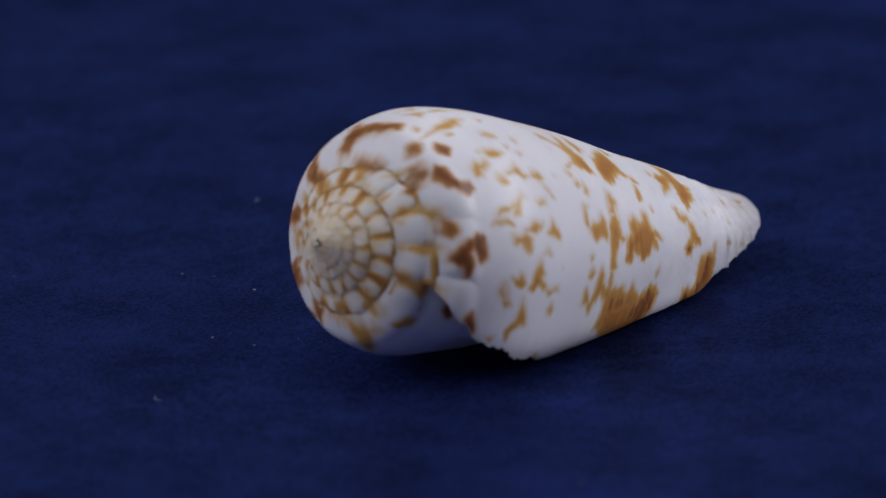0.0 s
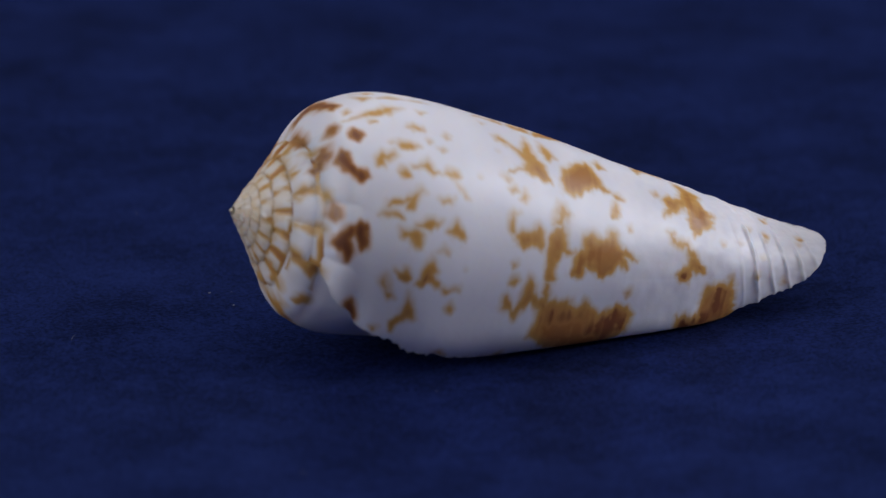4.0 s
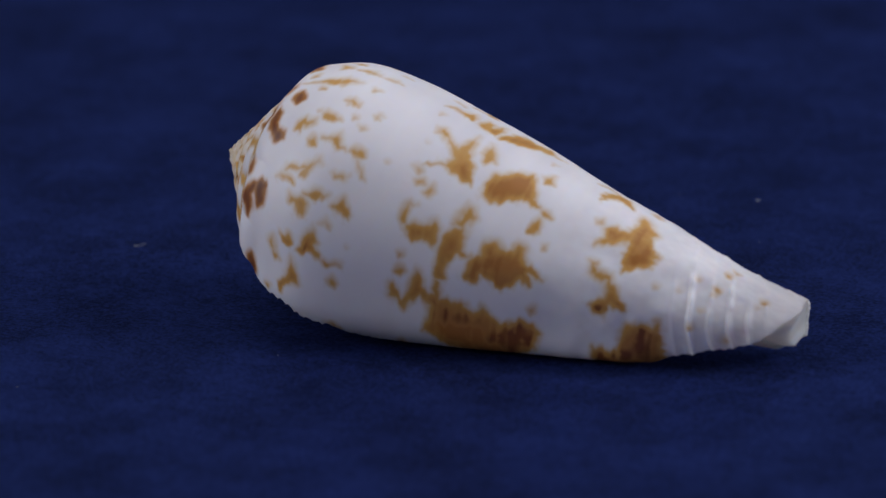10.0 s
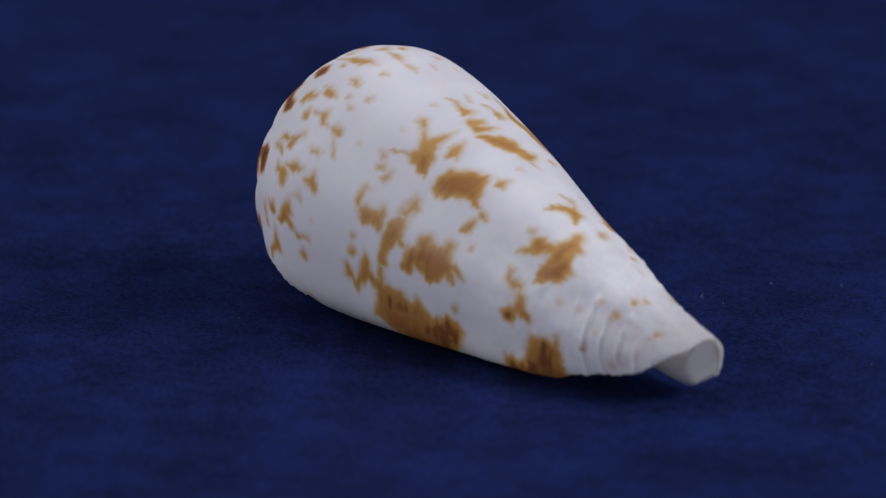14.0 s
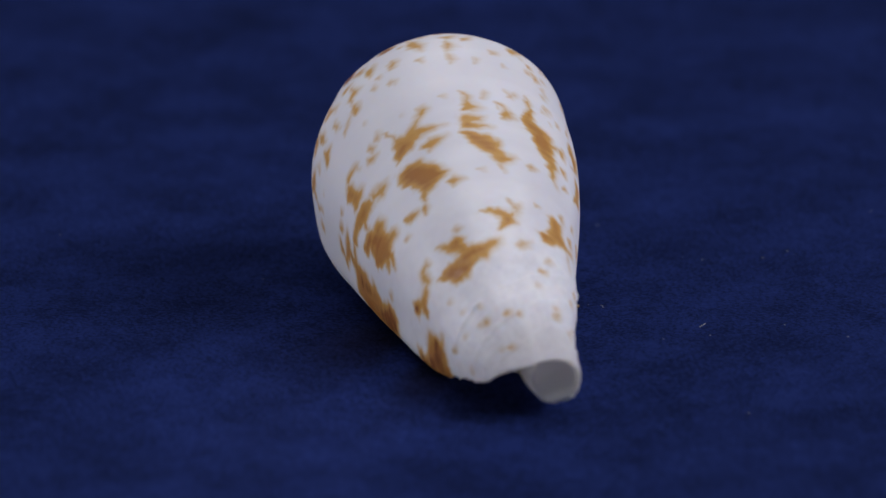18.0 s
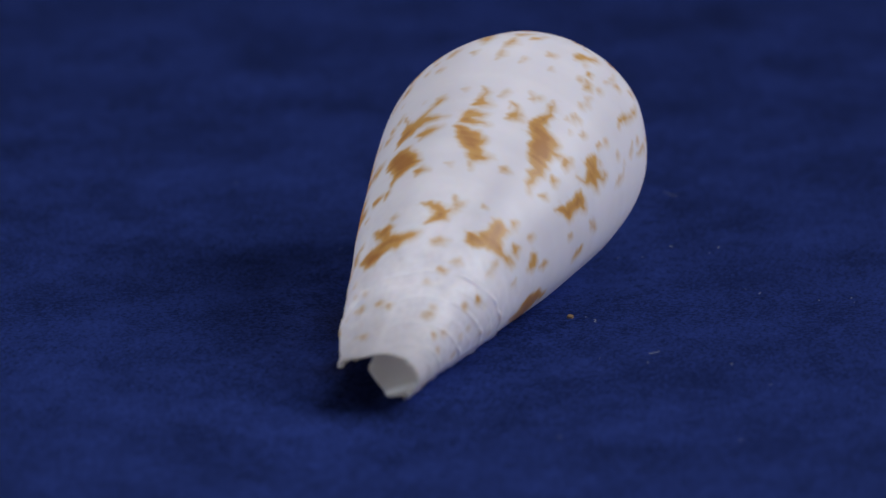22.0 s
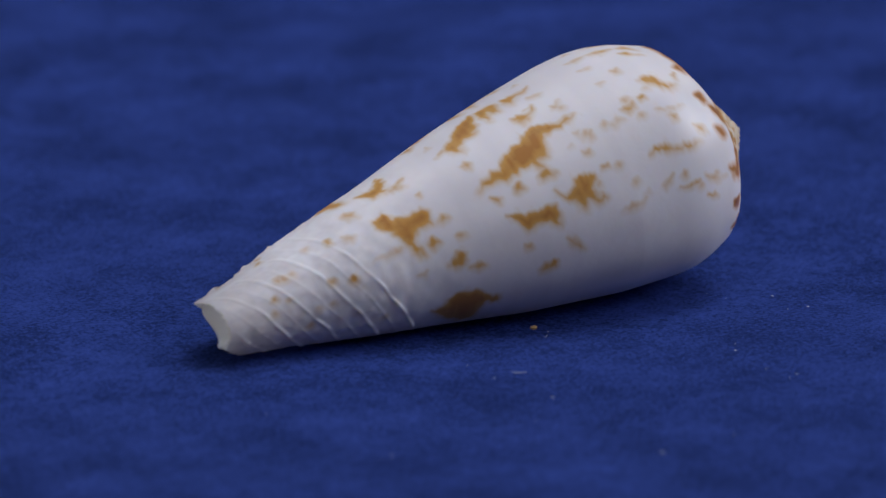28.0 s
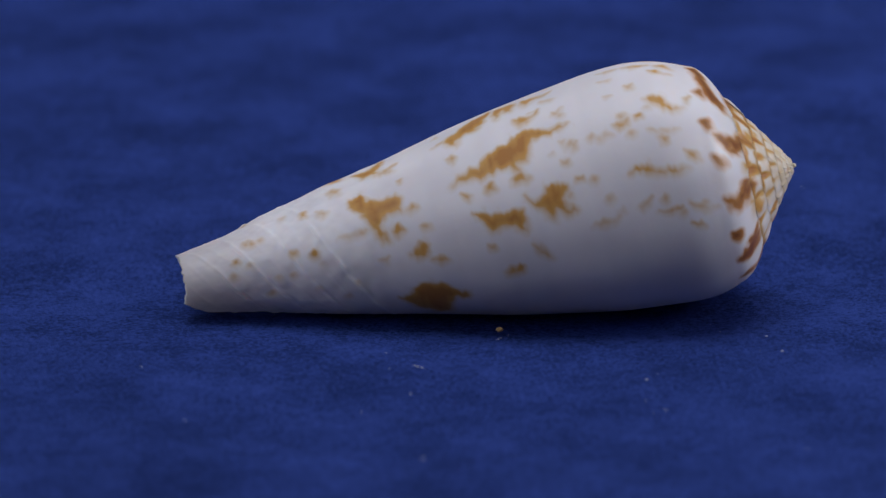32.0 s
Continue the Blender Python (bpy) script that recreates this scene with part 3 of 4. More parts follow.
amber(1.12, 32.5, -30, 31.5, -29, 31.2, -36, 30.3, -39, 29.1, -39, 28.7, -44, 28.9, -51, 29.5, -50, 29.9, -50, 30.5, -57, 30.3, -64, 30.1, -71, 30.6, -71, 30.8, -65, 31.2, -58, 31.5, -50, 31.9, -44, 32.3, -40, 32.6, -36)
amber(0.72, 28.6, -52, 27.9, -49, 27.6, -52, 28.2, -55)
amber(1.02, 29.8, -63, 29.3, -60, 28.9, -65, 29.4, -68, 29.7, -66)
amber(0.62, 27.7, -64, 26.9, -65, 26.9, -68, 27.5, -67)
amber(0.52, 33.8, -60, 33, -59, 32.1, -58, 31.4, -59, 32.2, -62, 33.1, -63)
amber(1.02, 28.8, -82, 28.2, -78, 27.7, -75, 27.4, -78, 27.7, -85, 28.4, -86)
amber(0.82, 27.3, -88, 26.7, -86, 26.1, -89, 26.7, -91)
amber(0.62, 31.1, -82, 30.4, -82, 30.6, -86)
amber(1.12, 30.2, -118, 29.4, -117, 29, -109, 28.2, -105, 26.9, -107, 26.3, -112, 25.2, -115, 25.3, -120, 26.2, -120, 26.5, -125, 26.8, -137, 27.7, -142, 29.4, -128)
dot(0.7, 36.1, -26, 0.23)
dot(0.6, 34.8, -33, 0.23)
dot(0.4, 37.7, -21, 0.23)
dot(0.5, 39.5, -39, 0.23)
dot(0.8, 35.7, -69, 0.3)
dot(0.7, 37.2, -64, 0.23)
dot(0.7, 40.6, -38, 0.26)
dot(0.8, 41.5, -59, 0.23)
dot(0.5, 41.9, -75, 0.23)
dot(0.5, 37.5, -84, 0.19)
dot(0.6, 39.4, -102, 0.23)
dot(0.5, 38.6, -84, 0.19)
dot(0.3, 35.2, -78, 0.19)
dot(0.4, 33, -99, 0.19)
dot(0.4, 35.9, -100, 0.19)
dot(0.5, 33.9, -112, 0.23)
maroon(0.7, 4.8, -50, 4.3, -58, 3.6, -54, 3.6, -39, 4, -48)
maroon(0.7, 4.6, -86, 3.4, -78, 3.3, -83, 4.1, -91)
maroon(0.7, 4.5, -115, 3.7, -116, 3.6, -131, 4.4, -129, 4.6, -122)
maroon(0.7, 3.5, -148, 3.5, -162, 4.6, -156)
amber(1.15, 3.6, -167, 3.4, -189, 3.7, -203, 4.3, -202, 6.6, -185, 4.5, -188, 3.7, -186)
maroon(0.7, 4.1, -12, 4.2, 2, 4.2, 14, 3.9, -1)
amber(1.02, 3.7, -4, 3.9, 2, 3.4, 7, 3.1, 4, 3, 27, 3.2, 40, 2.8, 30, 2.9, 5, 2.8, -3)
amber(1.02, 3.3, -45, 3.2, -35, 2.6, -21, 2.6, -40)
amber(0.82, 1.9, 61, 2.4, 68, 2.7, 76, 2.3, 81)
amber(0.82, 2.3, 131, 2.8, 128, 3.2, 136, 2.8, 144)
amber(0.92, 2.9, -180, 2.6, -197, 3.2, -192, 3.2, -180)
amber(0.62, 13.3, 54, 13.5, 53, 14.6, 62, 14.3, 61)
dot(0.3, 14.7, 90, 0.15)
dot(0.3, 15.6, 51, 0.15)
dot(0.3, 17.4, 34, 0.15)
maroon(0.8, 6.4, 5, 6, 6, 5.6, -2, 5.2, -12, 4.9, -16, 4.4, -18, 4.6, -29, 5, -26, 5.6, -24, 5.9, -13, 6, -6)
maroon(0.6, 6.3, -22, 5.9, -20, 5.6, -25, 5.8, -26)
maroon(0.7, 6.2, -42, 5.8, -41, 5.6, -46, 5.9, -47)
maroon(0.7, 5.5, -49, 5, -49, 4.6, -51, 4.6, -56, 4.1, -54, 4.1, -59, 4.5, -59, 4.9, -57, 5.2, -53)
maroon(0.7, 5.9, -61, 5.3, -62, 5.1, -66, 5.5, -67, 5.7, -64)
amber(1, 4.1, -47, 2.9, -30, 2.8, -36, 3.5, -48, 4, -52)
amber(0.9, 3.9, -65, 3.4, -64, 3.4, -69, 3.8, -72)
maroon(0.8, 5.7, -83, 5, -85, 4.4, -83, 4, -77, 3.7, -77, 3.8, -84, 4.3, -87, 4.5, -91, 4.9, -92, 5.2, -90, 5.5, -86)
amber(1.15, 3.8, -91, 3.1, -95, 2.9, -105, 3.2, -109, 3.6, -105, 3.8, -97)
maroon(0.9, 5.5, -104, 5, -104, 5, -108, 5.2, -110, 5.5, -107)
maroon(0.8, 5.5, -123, 4.7, -119, 4.2, -117, 3.8, -114, 3.7, -124, 4, -129, 4.6, -130, 5.2, -126)
maroon(0.8, 5.3, -143, 4.9, -142, 4.4, -151)
amber(0.6, 4.4, -28, 3.8, -23, 4, -28)
amber(0.75, 7.2, -28, 6.8, -26, 7.1, -31)
amber(0.75, 7.9, -56, 7.2, -58, 6.9, -62, 7.7, -60)
amber(0.75, 8.2, -81, 7.4, -83, 6.4, -86, 7.2, -86, 7.8, -83)
amber(0.75, 8.3, -91, 7.7, -91, 7.5, -94)
dot(0.55, 11.8, -34, 0.34)
dot(0.55, 11.4, -44, 0.3)
dot(0.5, 14.3, -41, 0.3)
dot(0.55, 15.9, -42, 0.34)
dot(0.5, 14.7, -62, 0.3)
dot(0.5, 13.8, -72, 0.34)
dot(0.45, 16.6, -67, 0.26)
dot(0.55, 9.9, -77, 0.3)
dot(0.5, 8.8, -85, 0.26)
dot(0.5, 7.1, -83, 0.26)
dot(0.45, 9.3, -48, 0.23)
dot(0.5, 9.9, -32, 0.26)
dot(0.5, 16.2, -23, 0.26)
dot(0.4, 18.2, -62, 0.23)


def patch_depth(s, arc, corners):
    """Distance into a patch, in mm: positive inside."""
    best = np.full(s.shape, 1e9)
    inside = np.zeros(s.shape, bool)
    for (x0, y0), (x1, y1) in zip(corners, np.roll(corners, -1, 0)):
        dx, dy = x1 - x0, y1 - y0
        t = np.clip(((s - x0) * dx + (arc - y0) * dy) / max(dx * dx + dy * dy, 1e-9), 0, 1)
        best = np.minimum(best, (s - x0 - t * dx) ** 2 + (arc - y0 - t * dy) ** 2)
        if dy:
            inside ^= ((y0 > arc) != (y1 > arc)) & (s < x0 + (arc - y0) * dx / dy)
    return np.where(inside, 1, -1) * np.sqrt(best)


def paint(s, deg):
    """Amber and maroon layers on a grid of the surface."""
    out = {"amber": np.zeros(s.shape), "maroon": np.zeros(s.shape)}
    wob_s = 0.13 * value_noise(s / 0.55, deg / 3.2, 11) + 0.03 * value_noise(s / 0.2, deg / 1.1, 12)
    wob_a = 0.16 * value_noise(s / 0.33, deg / 9, 13) + 0.06 * value_noise(s / 0.16, deg / 20, 14)
    wrapped = (deg + 220) % 360 - 220
    for layer, tone, corners in PIGMENT:
        mid = corners.mean(0)
        near = np.degrees(3.0 / max(float(girth(np.array(mid[0]), np.array(mid[1]))), 0.6))
        lo, hi = corners.min(0), corners.max(0)
        for shift in (0, 360, -360):
            d = wrapped + shift
            pick = (s > lo[0] - 1) & (s < hi[0] + 1) & (d > lo[1] - near) & (d < hi[1] + near)
            if not pick.any():
                continue
            local = corners * (1, np.radians(1) * max(float(girth(np.array(mid[0]), np.array(mid[1]))), 0.3))
            size = np.sqrt(np.ptp(local[:, 0]) * np.ptp(local[:, 1]) + 0.02)
            k = min(1.0, size / 1.6)
            small = 0.35 + 0.65 * k
            arc = d[pick] * np.radians(1) * max(float(girth(np.array(mid[0]), np.array(mid[1]))), 0.3)
            depth = patch_depth(s[pick] + wob_s[pick] * small, arc + wob_a[pick] * small, local)
            fade = np.clip((d[pick] - lo[1]) / max(hi[1] - lo[1], 1), 0, 1)  # marks start faint and end dark round the whorl
            soft = (0.52 - 0.24 * fade) * (0.6 + 0.4 * k) if layer == "amber" else 0.36
            cover = np.clip(0.5 + (depth + (0.06 if layer == "amber" else 0.12)) / (2 * soft), 0, 1)
            deep = np.clip(0.55 + depth * 0.45, 0.4, 1.0) if size > 1.2 else 0.62
            streak = (0.78 + 0.36 * fade) * (1 + (0.24 - 0.06 * fade) * value_noise(s[pick] / 0.26, deg[pick] / 30, 15)) * (1 + 0.17 * value_noise(s[pick] / 1.1, deg[pick] / 6, 16))
            if layer == "amber":  # feathered fringe, satellites and worn holes
                grain = value_noise(s[pick] / 0.30, deg[pick] / 2.4, 17)
                fringe = np.clip((grain - 0.25) * 2.5, 0, 1) * np.clip(1 + depth / (0.35 + 0.5 * k), 0, 1) * 0.3
                cover = np.maximum(cover, np.where(depth < 0, fringe, 0))
                cover = cover * (1 - 0.18 * np.clip((value_noise(s[pick] / 0.5, deg[pick] / 3.5, 18) - 0.35) * 2, 0, 1))
            out[layer][pick] = np.maximum(out[layer][pick], np.clip(cover * tone * deep * streak, 0, 1))
    return out


def bloom_glow_tone(s, deg):
    """Faint milky bands round the whorl and clouds in the white; whiter cord crests carry a painted highlight, and the
    front end's shine-through glow is lightened in.
    """
    return np.clip(0.55 + 0.13 * value_noise(s / 0.8, deg / 160, 61) + 0.26 * value_noise(s / 3.5, deg / 15, 62) + 0.22 * value_noise(s / 0.5, deg / 4, 63) * np.clip((s - 24) / 12, 0.15, 1) + 0.22 * cords(s, deg) + 0.16 * np.clip((s - 39) / 5, 0, 1), 0, 1)


def cream_tone(s, deg):
    return np.clip(1.12 - s / 3.9, 0.0, 0.80) * (0.75 + 0.25 * value_noise(s / 0.3, deg / 12, 21))


def sheet(name, pts, layers, mat, parent, label="", flip=False):
    """A grid of points as one smooth mesh with its pigment layers."""
    rows, cols = pts.shape[:2]
    me = bpy.data.meshes.new(name)
    idx = np.arange(rows * cols).reshape(rows, cols)
    quads = np.stack([idx[:-1, :-1], idx[1:, :-1], idx[1:, 1:], idx[:-1, 1:]], -1).reshape(-1, 4)
    if flip:
        quads = quads[:, ::-1]
    me.vertices.add(rows * cols)
    me.vertices.foreach_set("co", pts.reshape(-1))
    me.loops.add(quads.size)
    me.loops.foreach_set("vertex_index", quads.reshape(-1).astype(np.int32))
    me.polygons.add(len(quads))
    me.polygons.foreach_set("loop_start", np.arange(0, quads.size, 4, dtype=np.int32))
    me.polygons.foreach_set("loop_total", np.full(len(quads), 4, dtype=np.int32))
    me.polygons.foreach_set("use_smooth", np.ones(len(quads), dtype=bool))
    me.update(calc_edges=True)
    for key, values in layers.items():
        me.attributes.new(key, "FLOAT", "POINT").data.foreach_set("value", values.reshape(-1).astype(np.float32))
    me.materials.append(mat)
    ob = new(name, me)
    ob.parent = parent
    if label:
        tagged(ob, label)
    return ob


def body_grid(rows, cols, turns=-450.0):
    """Stations (s, deg) over the last whorl, from its suture to the front end and from deep inside to the outer lip."""
    v = np.linspace(0, 1, rows)[:, None]
    back = np.linspace(turns, 0, cols)[None, :]
    guess = 5.0 + v * 40.5
    deg = np.interp(guess, *LIP) + back
    reach = back
    for _ in range(3):
        top = suture(np.clip(deg, -600, 105))
        s = top + (np.interp(deg, *END) - top) * v
        jag = 0.9 * value_noise(s / 0.7, 0 * s + 3, 31) + 0.6 * value_noise(s / 0.24, 0 * s + 5, 32) + 0.5 * value_noise(s / 1.7, 0 * s + 7, 34)
        lip = np.interp(s, *LIP)
        start = np.interp(s, (0, 26, 34, 40, 46), (0, 0, 0.7, 1, 1))  # near the front the pillar ends in a free edge
        first = (1 - start) * (lip + turns) + start * np.interp(s, (42, 44, 45, 45.6), (-144, -142, -134, -122))
        reach = back * (lip - first) / -turns
        deg = lip + jag * 1.3 * np.clip(1 + reach / 15, 0, 1) + reach
    s = s + (0.07 * value_noise(deg / 6.2, 0 * deg + 2, 33) + 0.06 * value_noise(deg / 2.3, 0 * deg + 6, 35)) * np.clip((v - 0.97) / 0.03, 0, 1)
    return s, deg, reach + 0 * v


def rim_depth(deg):
    """Thickness of the rim round the open front end."""
    return 0.10 + 0.26 * np.clip((-15 - deg) / 50, 0, 1) * np.clip((deg + 135) / 25, 0.2, 1)


def cone_shell():
    shell = tagged(new("cone_shell"), "glossy white cone seashell with amber-brown blotches lying on blue cloth", "seashell")
    s, deg, back = body_grid(430, 900)
    r = girth(s, deg) + relief(s, deg) * np.clip((np.interp(deg, *END) - s) / 1.0, 0, 1)
    layers = paint(s, deg)
    layers["amber"] *= 1 - 0.13 * np.clip((50 - deg) / 40, 0, 1)  # paler away from the lip
    # towards the lip the amber marks deepen to brown in patches and streaks
    brown = np.clip(0.45 + 0.9 * value_noise(s / 1.3, deg / 8, 57) + 0.5 * value_noise(s / 0.3, deg / 26, 58), 0, 1)
    layers["maroon"] = np.maximum(layers["maroon"], np.clip((layers["amber"] - 0.66) * 2.0, 0, 0.55) * brown * np.clip((deg - 45) / 50, 0.08, 1))
    layers["cream"], layers["bloom_glow"] = cream_tone(s, deg), bloom_glow_tone(s, deg)
    layers["thinness"] = 0.12 + 0.43 * np.clip((s - 39) / 5, 0, 1)
    sheet("body_whorl", place(s, r, deg), layers, SHELL, shell, "white body whorl with amber blotches and a ragged lip")
    # inner wall, thin at the lip and at the front end
    si, di, bi = body_grid(150, 320)
    pillar = np.clip((48 - di) / 60, 0, 1) * np.clip((si - 33) / 5, 0, 1)
    rim = 0.10 + (rim_depth(di) - 0.10) * np.clip((si - 33) / 5, 0, 1)
    edge = np.minimum(-bi / 25, (np.interp(di, *END) - si) / (2.5 + 1.8 * pillar))
    thick = rim + 0.75 * (1 - pillar) * np.clip(edge, 0, 1) ** 0.9
    ri = np.maximum(girth(si, di) + relief(si, di) * np.clip(1 - edge, 0, 1) * np.clip((np.interp(di, *END) - si) / 1.0, 0, 1) - thick, 0.15)
    sheet("inner_wall", place(si, ri, di), {}, NACRE, shell, "smooth off-white inside of the aperture", flip=True)
    # the pillar: its face runs forward out of the dark, then curves over into a spoon-shaped end below the rim
    a = np.linspace(0, 1, 61)
    rim_deg = -2 - 132 * a
    rim_s = np.interp(rim_deg, *END) - 0.02
    rim_r = girth(rim_s, rim_deg) - rim_depth(rim_deg)
    rim_u, rim_w = rim_r * np.cos(np.radians(rim_deg)), rim_r * np.sin(np.radians(rim_deg))
    face_u = np.interp(a, (0, 0.35, 0.7, 1), (1.55, 0.15, -0.9, -1.40))
    face_w = np.interp(a, (0, 0.35, 0.7, 1), (-0.12, -0.58, -1.05, -1.60))
    swell = 1.15 * np.sin(np.pi * a ** 0.6)  # the pillar's face is rounded
    face_u, face_w = face_u - 0.25 * swell, face_w + 0.96 * swell
    stations = ((0.0, 34.0), (0.0, 37.0), (0.0, 40.0), (0.0, 42.0), (0.0, 44.0), (0.04, 45.3), (0.16, 46.4), (0.36, 47.0), (0.60, 47.0), (0.84, 47.0), (1.0, 0.0))
    rows = [(face_u * (1 - k) + rim_u * k, face_w * (1 - k) + rim_w * k, rim_s if k == 1 else np.minimum(z - 0.9 * (1 - a) * (1 - k) ** 1.5, rim_s - 0.07 * (1 - k))) for k, z in stations]
    rows = np.array(rows)  # station, (u, w, s), along the face
    fine = np.linspace(0, len(stations) - 1, 90)
    rows = np.stack([[np.interp(fine, np.arange(len(stations)), rows[:, i, j]) for j in range(61)] for i in range(3)])
    for _ in range(14):
        rows[:, :, 1:-1] = 0.25 * rows[:, :, :-2] + 0.5 * rows[:, :, 1:-1] + 0.25 * rows[:, :, 2:]
    sheet("columella", place(rows[2], np.hypot(rows[0], rows[1]), np.degrees(np.arctan2(rows[1], rows[0]))), {}, NACRE, shell, "smooth rounded white pillar in the aperture")
    # rims that close the wall along the lip and round the front end
    for name, cut in (("lip_edge", (slice(None), -1)), ("front_edge", (-1, slice(None)))):
        a_s, a_d = s[cut], deg[cut]
        steps = np.linspace(0, 1, 9)[:, None]
        deep = rim_depth(a_d) if name == "front_edge" else 0.10 + 0 * a_d
        rr = r[cut][None] - deep[None] * (0.5 - 0.5 * np.cos(np.pi * steps))
        ss = a_s[None] + (0.35 * deep[None] * np.sin(np.pi * steps) if name == "front_edge" else 0 * steps)
        dd = a_d[None] + (0.25 * np.sin(np.pi * steps) if name == "lip_edge" else 0 * steps)
        sheet(name, place(ss, rr, dd), {}, NACRE, shell, "" if name == "lip_edge" else "rounded white rim of the open front end")
    # spire, wound from the tip down to the last whorl
    turn = np.linspace(105 - 360 * 9.0, -238, 3600)[None, :]
    v = np.linspace(-0.03, 1.08, 40)[:, None]
    ss = suture(turn) * (suture(turn + 360) / suture(turn)) ** v
    dd = turn + 0 * v
    w = (dd + 220) % 360 - 220
    rr = girth(ss, np.where(dd > -256, dd, w)) + relief(ss, dd)
    rr = rr - 0.07 * np.clip((v - 1.03) / 0.05, 0, 1) * np.clip(ss / 6, 0, 1)
    lay = paint(ss, dd)
    lay["cream"], lay["bloom_glow"] = cream_tone(ss, dd), bloom_glow_tone(ss, dd)
    lay["thinness"] = np.full(ss.shape, 0.10)
    # brown that gathers in the grooves between the beads and along the seams
    stray = 1.6 * value_noise(ss / 0.35, dd / 5, 52)
    arc = np.radians(24.83) / 2 * np.maximum(rr, 0.2)
    groove = np.exp(-((1 - bead_share(dd + stray)) * arc / (0.105 * ss + 0.03)) ** 2)
    height = np.abs(suture(turn + 360) - suture(turn)) * 1.7
    seam = 0.8 * np.exp(-(np.minimum(np.abs(v - 1), np.abs(v)) * height / (0.085 * ss + 0.02) + 0.3 * value_noise(dd / 6, 0 * dd + 4, 53)) ** 2)
    some = np.clip(0.95 + 0.9 * value_noise(dd / 19, np.log(ss) * 4, 55), 0.25, 1.3)
    lattice = np.maximum(groove, seam * np.clip(0.75 + 0.9 * value_noise(dd / 15, np.log(ss) * 5, 54), 0, 0.9)) * some
    lattice = lattice * np.clip((ss - 0.9) / 2.0, 0.08, 1)
    lay["amber"] = np.clip(np.maximum(lay["amber"] * np.clip((ss - 1.6) / 1.2, 0.2, 1), 0.95 * lattice), 0, 1)
    lay["maroon"] = np.maximum(lay["maroon"], np.clip(lay["amber"] * 1.25 - 0.70, 0, 0.7) * np.clip((ss - 2.4) / 1.2, 0, 1) * np.clip(0.4 + 1.2 * value_noise(dd / 13, ss / 0.7, 56), 0, 1))
    sheet("spire", place(ss, rr, dd), lay, SHELL, shell, "beaded spire with cream tip and brown marks")
    # the tip's first turn
    bm = bmesh.new()
    bmesh.ops.create_uvsphere(bm, u_segments=20, v_segments=12, radius=0.00017)
    for vert in bm.verts:
        vert.co = Vector(vert.co) + Vector((APEX + AX * 0.16) * 0.001)
    me = bpy.data.meshes.new("apex")
    bm.to_mesh(me); bm.free()
    for layer in ("amber", "maroon", "bloom_glow"):
        me.attributes.new(layer, "FLOAT", "POINT")
    me.attributes.new("cream", "FLOAT", "POINT").data.foreach_set("value", np.full(len(me.vertices), 0.8, dtype=np.float32))
    me.polygons.foreach_set("use_smooth", np.ones(len(me.polygons), dtype=bool))
    me.materials.append(SHELL)
    tip = new("apex", me)
    tip.parent = shell
    return shell


shell = cone_shell()


# ---------------- the turning table and its cloth ----------------
def lathe(name, profile, mat, parent=None, segments=96):
    bm = bmesh.new()
    rings = [[bm.verts.new((r * math.cos(2 * math.pi * i / segments), r * math.sin(2 * math.pi * i / segments), z)) for i in range(segments)] for r, z in profile]
    for a, b in zip(rings, rings[1:]):
        for i in range(segments):
            bm.faces.new((a[i], a[(i + 1) % segments], b[(i + 1) % segments], b[i]))
    bm.faces.new(rings[-1])
    bm.faces.new(reversed(rings[0]))
    me = bpy.data.meshes.new(name)
    bm.to_mesh(me); bm.free()
    me.materials.append(mat)
    ob = new(name, me)
    ob.parent = parent
    return ob


def blue_cloth():
    """A square of short-pile cloth, a little uneven, with a hem thickness."""
    n, half = 360, 0.17
    x, y = np.meshgrid(np.linspace(-half, half, n), np.linspace(-half, half, n), indexing="ij")
    far = np.clip((np.hypot(x, y) - 0.045) / 0.05, 0, 1)
    z = far * (0.0005 * value_noise(x / 0.05 + 9, y / 0.05 + 4, 41) + 0.0003 * value_noise(x / 0.02 + 3, y / 0.02 + 8, 42))
    along, across = (x * 1000 - 3) / 24, (y * 1000 + 3) / 8  # soft dent under the shell's weight
    gap = np.maximum(np.hypot(along, across) - 0.9, 0)
    z = z - 0.00042 * np.exp(-(gap / 0.55) ** 2)
    return tagged(sheet("blue_cloth", np.stack([x, y, z], -1), {}, CLOTH, None, flip=False),
                  "royal-blue short-pile cloth spread flat, flecked with lint", "cloth")


cloth = blue_cloth()
table = slab("table", (-0.6, -0.30, -0.05), (0.6, 0.6, -0.024), TABLE, label="dark grey table top")
plate = tagged(lathe("turntable", [(0.15, -0.024), (0.155, -0.022), (0.155, -0.005), (0.15, -0.003)], WALL), "grey round turntable under the cloth", "turntable")


# ---------------- crumbs and lint on the cloth ----------------
def speck(name, x, y, size, mat, label, category, seed, squash=0.5, stretch=1.5):
    bm = bmesh.new()
    bmesh.ops.create_icosphere(bm, subdivisions=2, radius=size * 0.00042)
    rng = random.Random(seed)
    turn = Matrix.Rotation(rng.uniform(0, 3.14), 3, "Z")
    for v in bm.verts:
        k = 0.75 + 0.5 * rng.random()
        v.co = turn @ Vector((v.co.x * stretch * k, v.co.y * k, v.co.z * squash * k))
    low = min(v.co.z for v in bm.verts)
    for v in bm.verts:
        v.co += Vector((x * 0.001, y * 0.001, -low + 0.00002))
    me = bpy.data.meshes.new(name)
    bm.to_mesh(me); bm.free()
    me.materials.append(mat)
    return tagged(new(name, me), label, category)


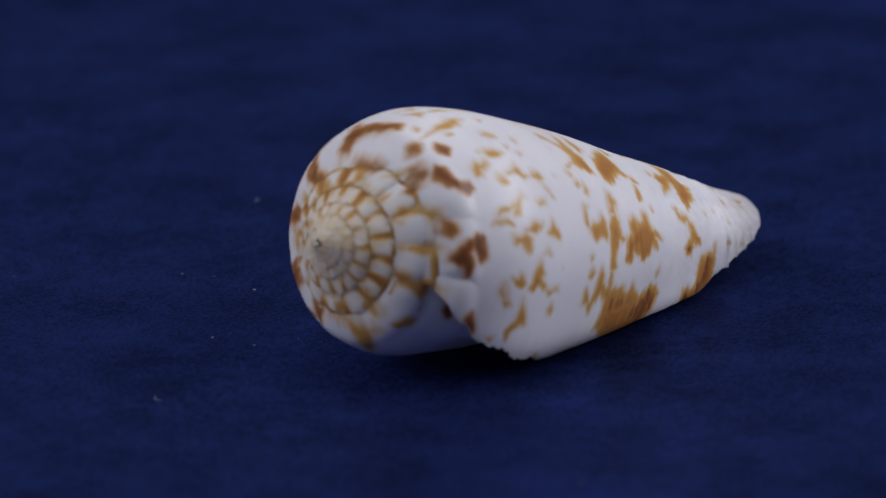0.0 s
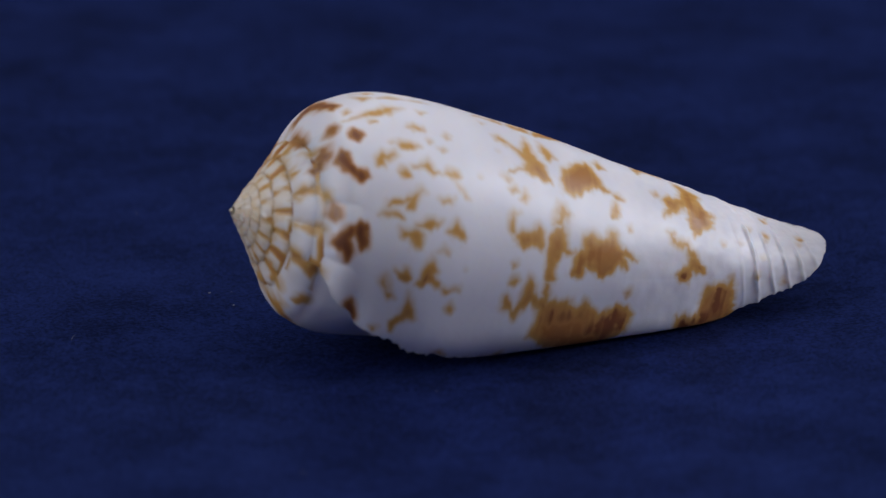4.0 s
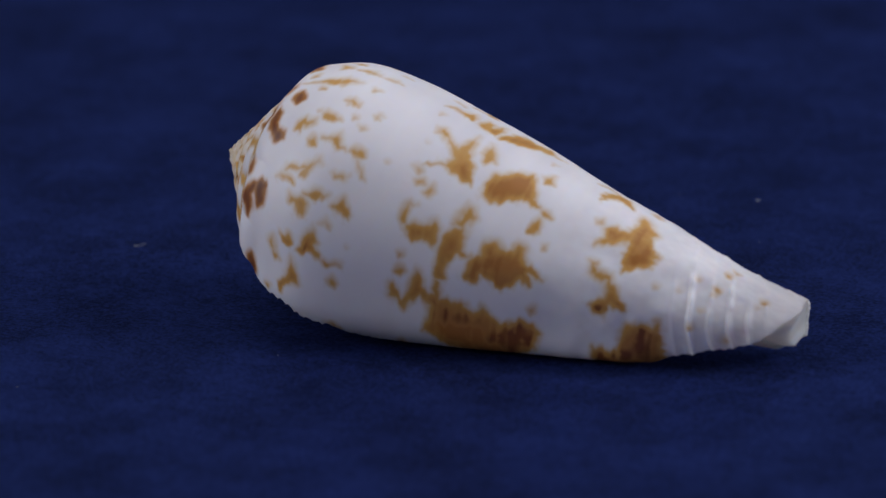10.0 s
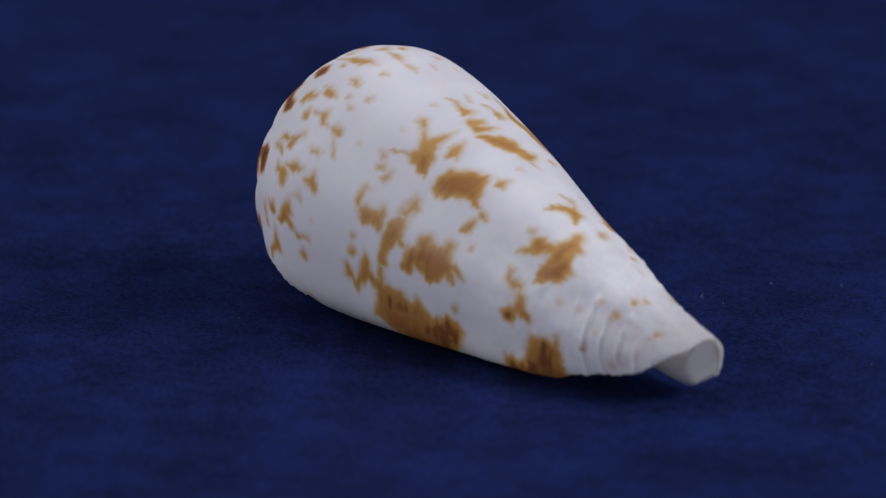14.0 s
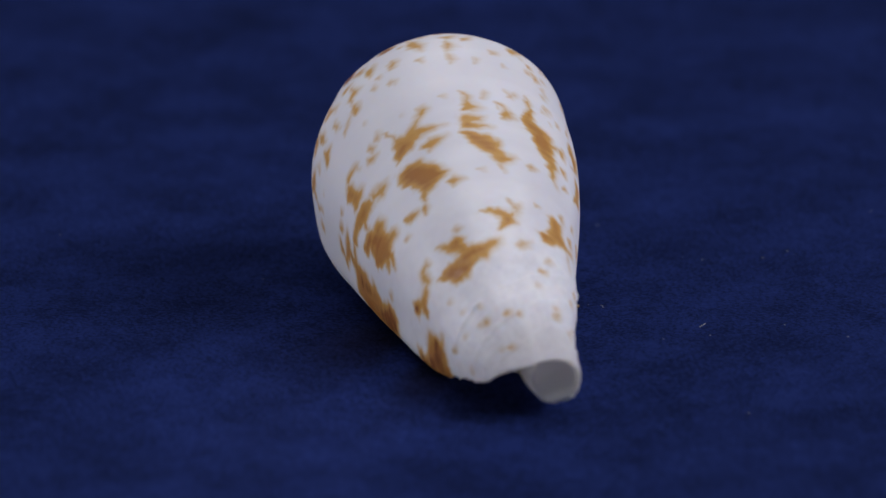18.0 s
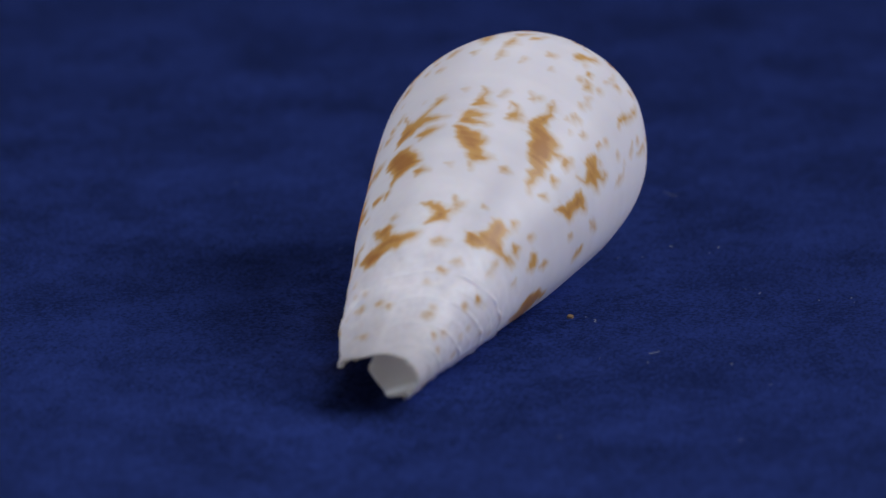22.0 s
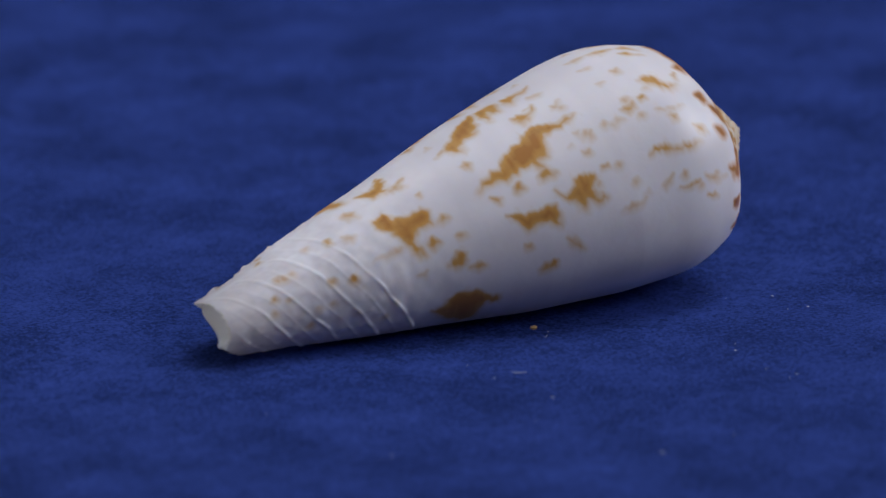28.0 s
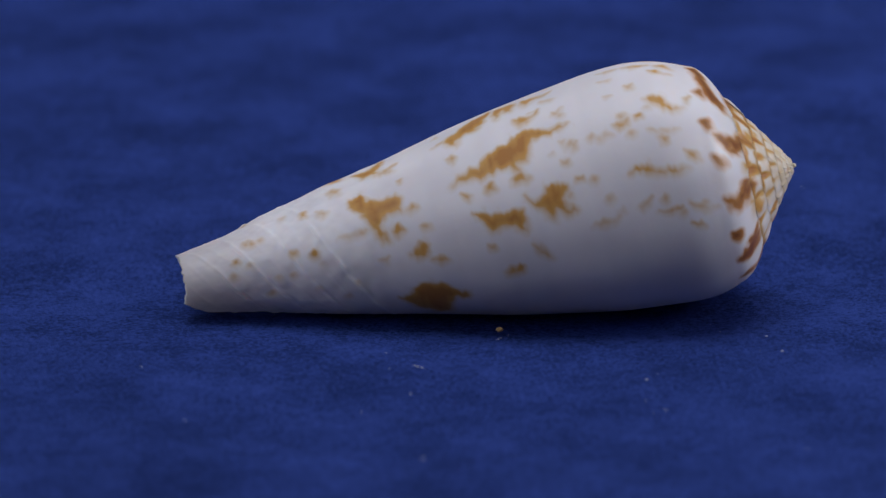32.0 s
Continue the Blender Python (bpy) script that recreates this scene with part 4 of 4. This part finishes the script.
def fibre(x, y, length, bend, turn, seed):
    """A short curled hair of lint."""
    rng = random.Random(seed)
    bm = bmesh.new()
    rings = []
    for i in range(9):
        t = i / 8 - 0.5
        c = Vector((t * length, bend * (0.25 - t * t) * 4 + rng.uniform(-0.06, 0.06), 0.07 + 0.06 * math.sin(6 * t + seed)))
        c = Matrix.Rotation(radians(turn), 3, "Z") @ c + Vector((x, y, 0))
        w = 0.028 * (1 - 1.2 * t * t)
        rings.append([bm.verts.new((c + Vector((0, w * math.cos(a), w * math.sin(a)))) * 0.001) for a in (0, 2.1, 4.2)])
    for a, b in zip(rings, rings[1:]):
        for i in range(3):
            bm.faces.new((a[i], a[(i + 1) % 3], b[(i + 1) % 3], b[i]))
    me = bpy.data.meshes.new("lint_fibre")
    bm.to_mesh(me); bm.free()
    me.materials.append(LINT)
    return tagged(new("lint_fibre", me), "fine curled white lint fibre on blue cloth", "lint", "lint on the cloth")


CRUMBS = [speck("amber_crumb", 0.85, 5.15, 0.62, CRUMB, "tiny amber shell crumb lying on blue cloth", "crumb", 1, 0.45, 1.2)]
WHITE = ((8.45, 32.9, 0.20), (-9.2, 24.0, 0.15), (-19.0, 11.6, 0.17), (8.3, 19.0, 0.15), (-18.3, 8.1, 0.15), (12.0, 22.7, 0.11), (9.4, 13.1, 0.11),
         (-8.6, 17.2, 0.14), (9.4, 9.6, 0.09), (-8.1, 21.8, 0.10), (27.0, 11.2, 0.11), (-25.8, -29.0, 0.12),
         (24.3, 23.4, 0.14), (-11.3, -16.0, 0.09), (0.3, 6.2, 0.09),
         (-8.3, 24.4, 0.07), (-15.1, 6.7, 0.07), (-17.4, 11.3, 0.08), (-14.6, 4.9, 0.06), (-9.5, 15.9, 0.07), (-17.9, 33.1, 0.10), (2.1, 32.4, 0.09))
for i, (x, y, d) in enumerate(WHITE):
    ob = speck("lint_speck", x, y, d, LINT, "tiny white speck of lint on blue cloth", "lint", 20 + i)
    CRUMBS.append(tagged(ob, group="lint on the cloth"))
CRUMBS += [fibre(1.05, 7.05, 0.42, 0.08, 20, 3), fibre(-31.6, 4.8, 1.3, 0.2, 60, 4), fibre(7.3, 13.1, 1.0, 0.15, 140, 5)]


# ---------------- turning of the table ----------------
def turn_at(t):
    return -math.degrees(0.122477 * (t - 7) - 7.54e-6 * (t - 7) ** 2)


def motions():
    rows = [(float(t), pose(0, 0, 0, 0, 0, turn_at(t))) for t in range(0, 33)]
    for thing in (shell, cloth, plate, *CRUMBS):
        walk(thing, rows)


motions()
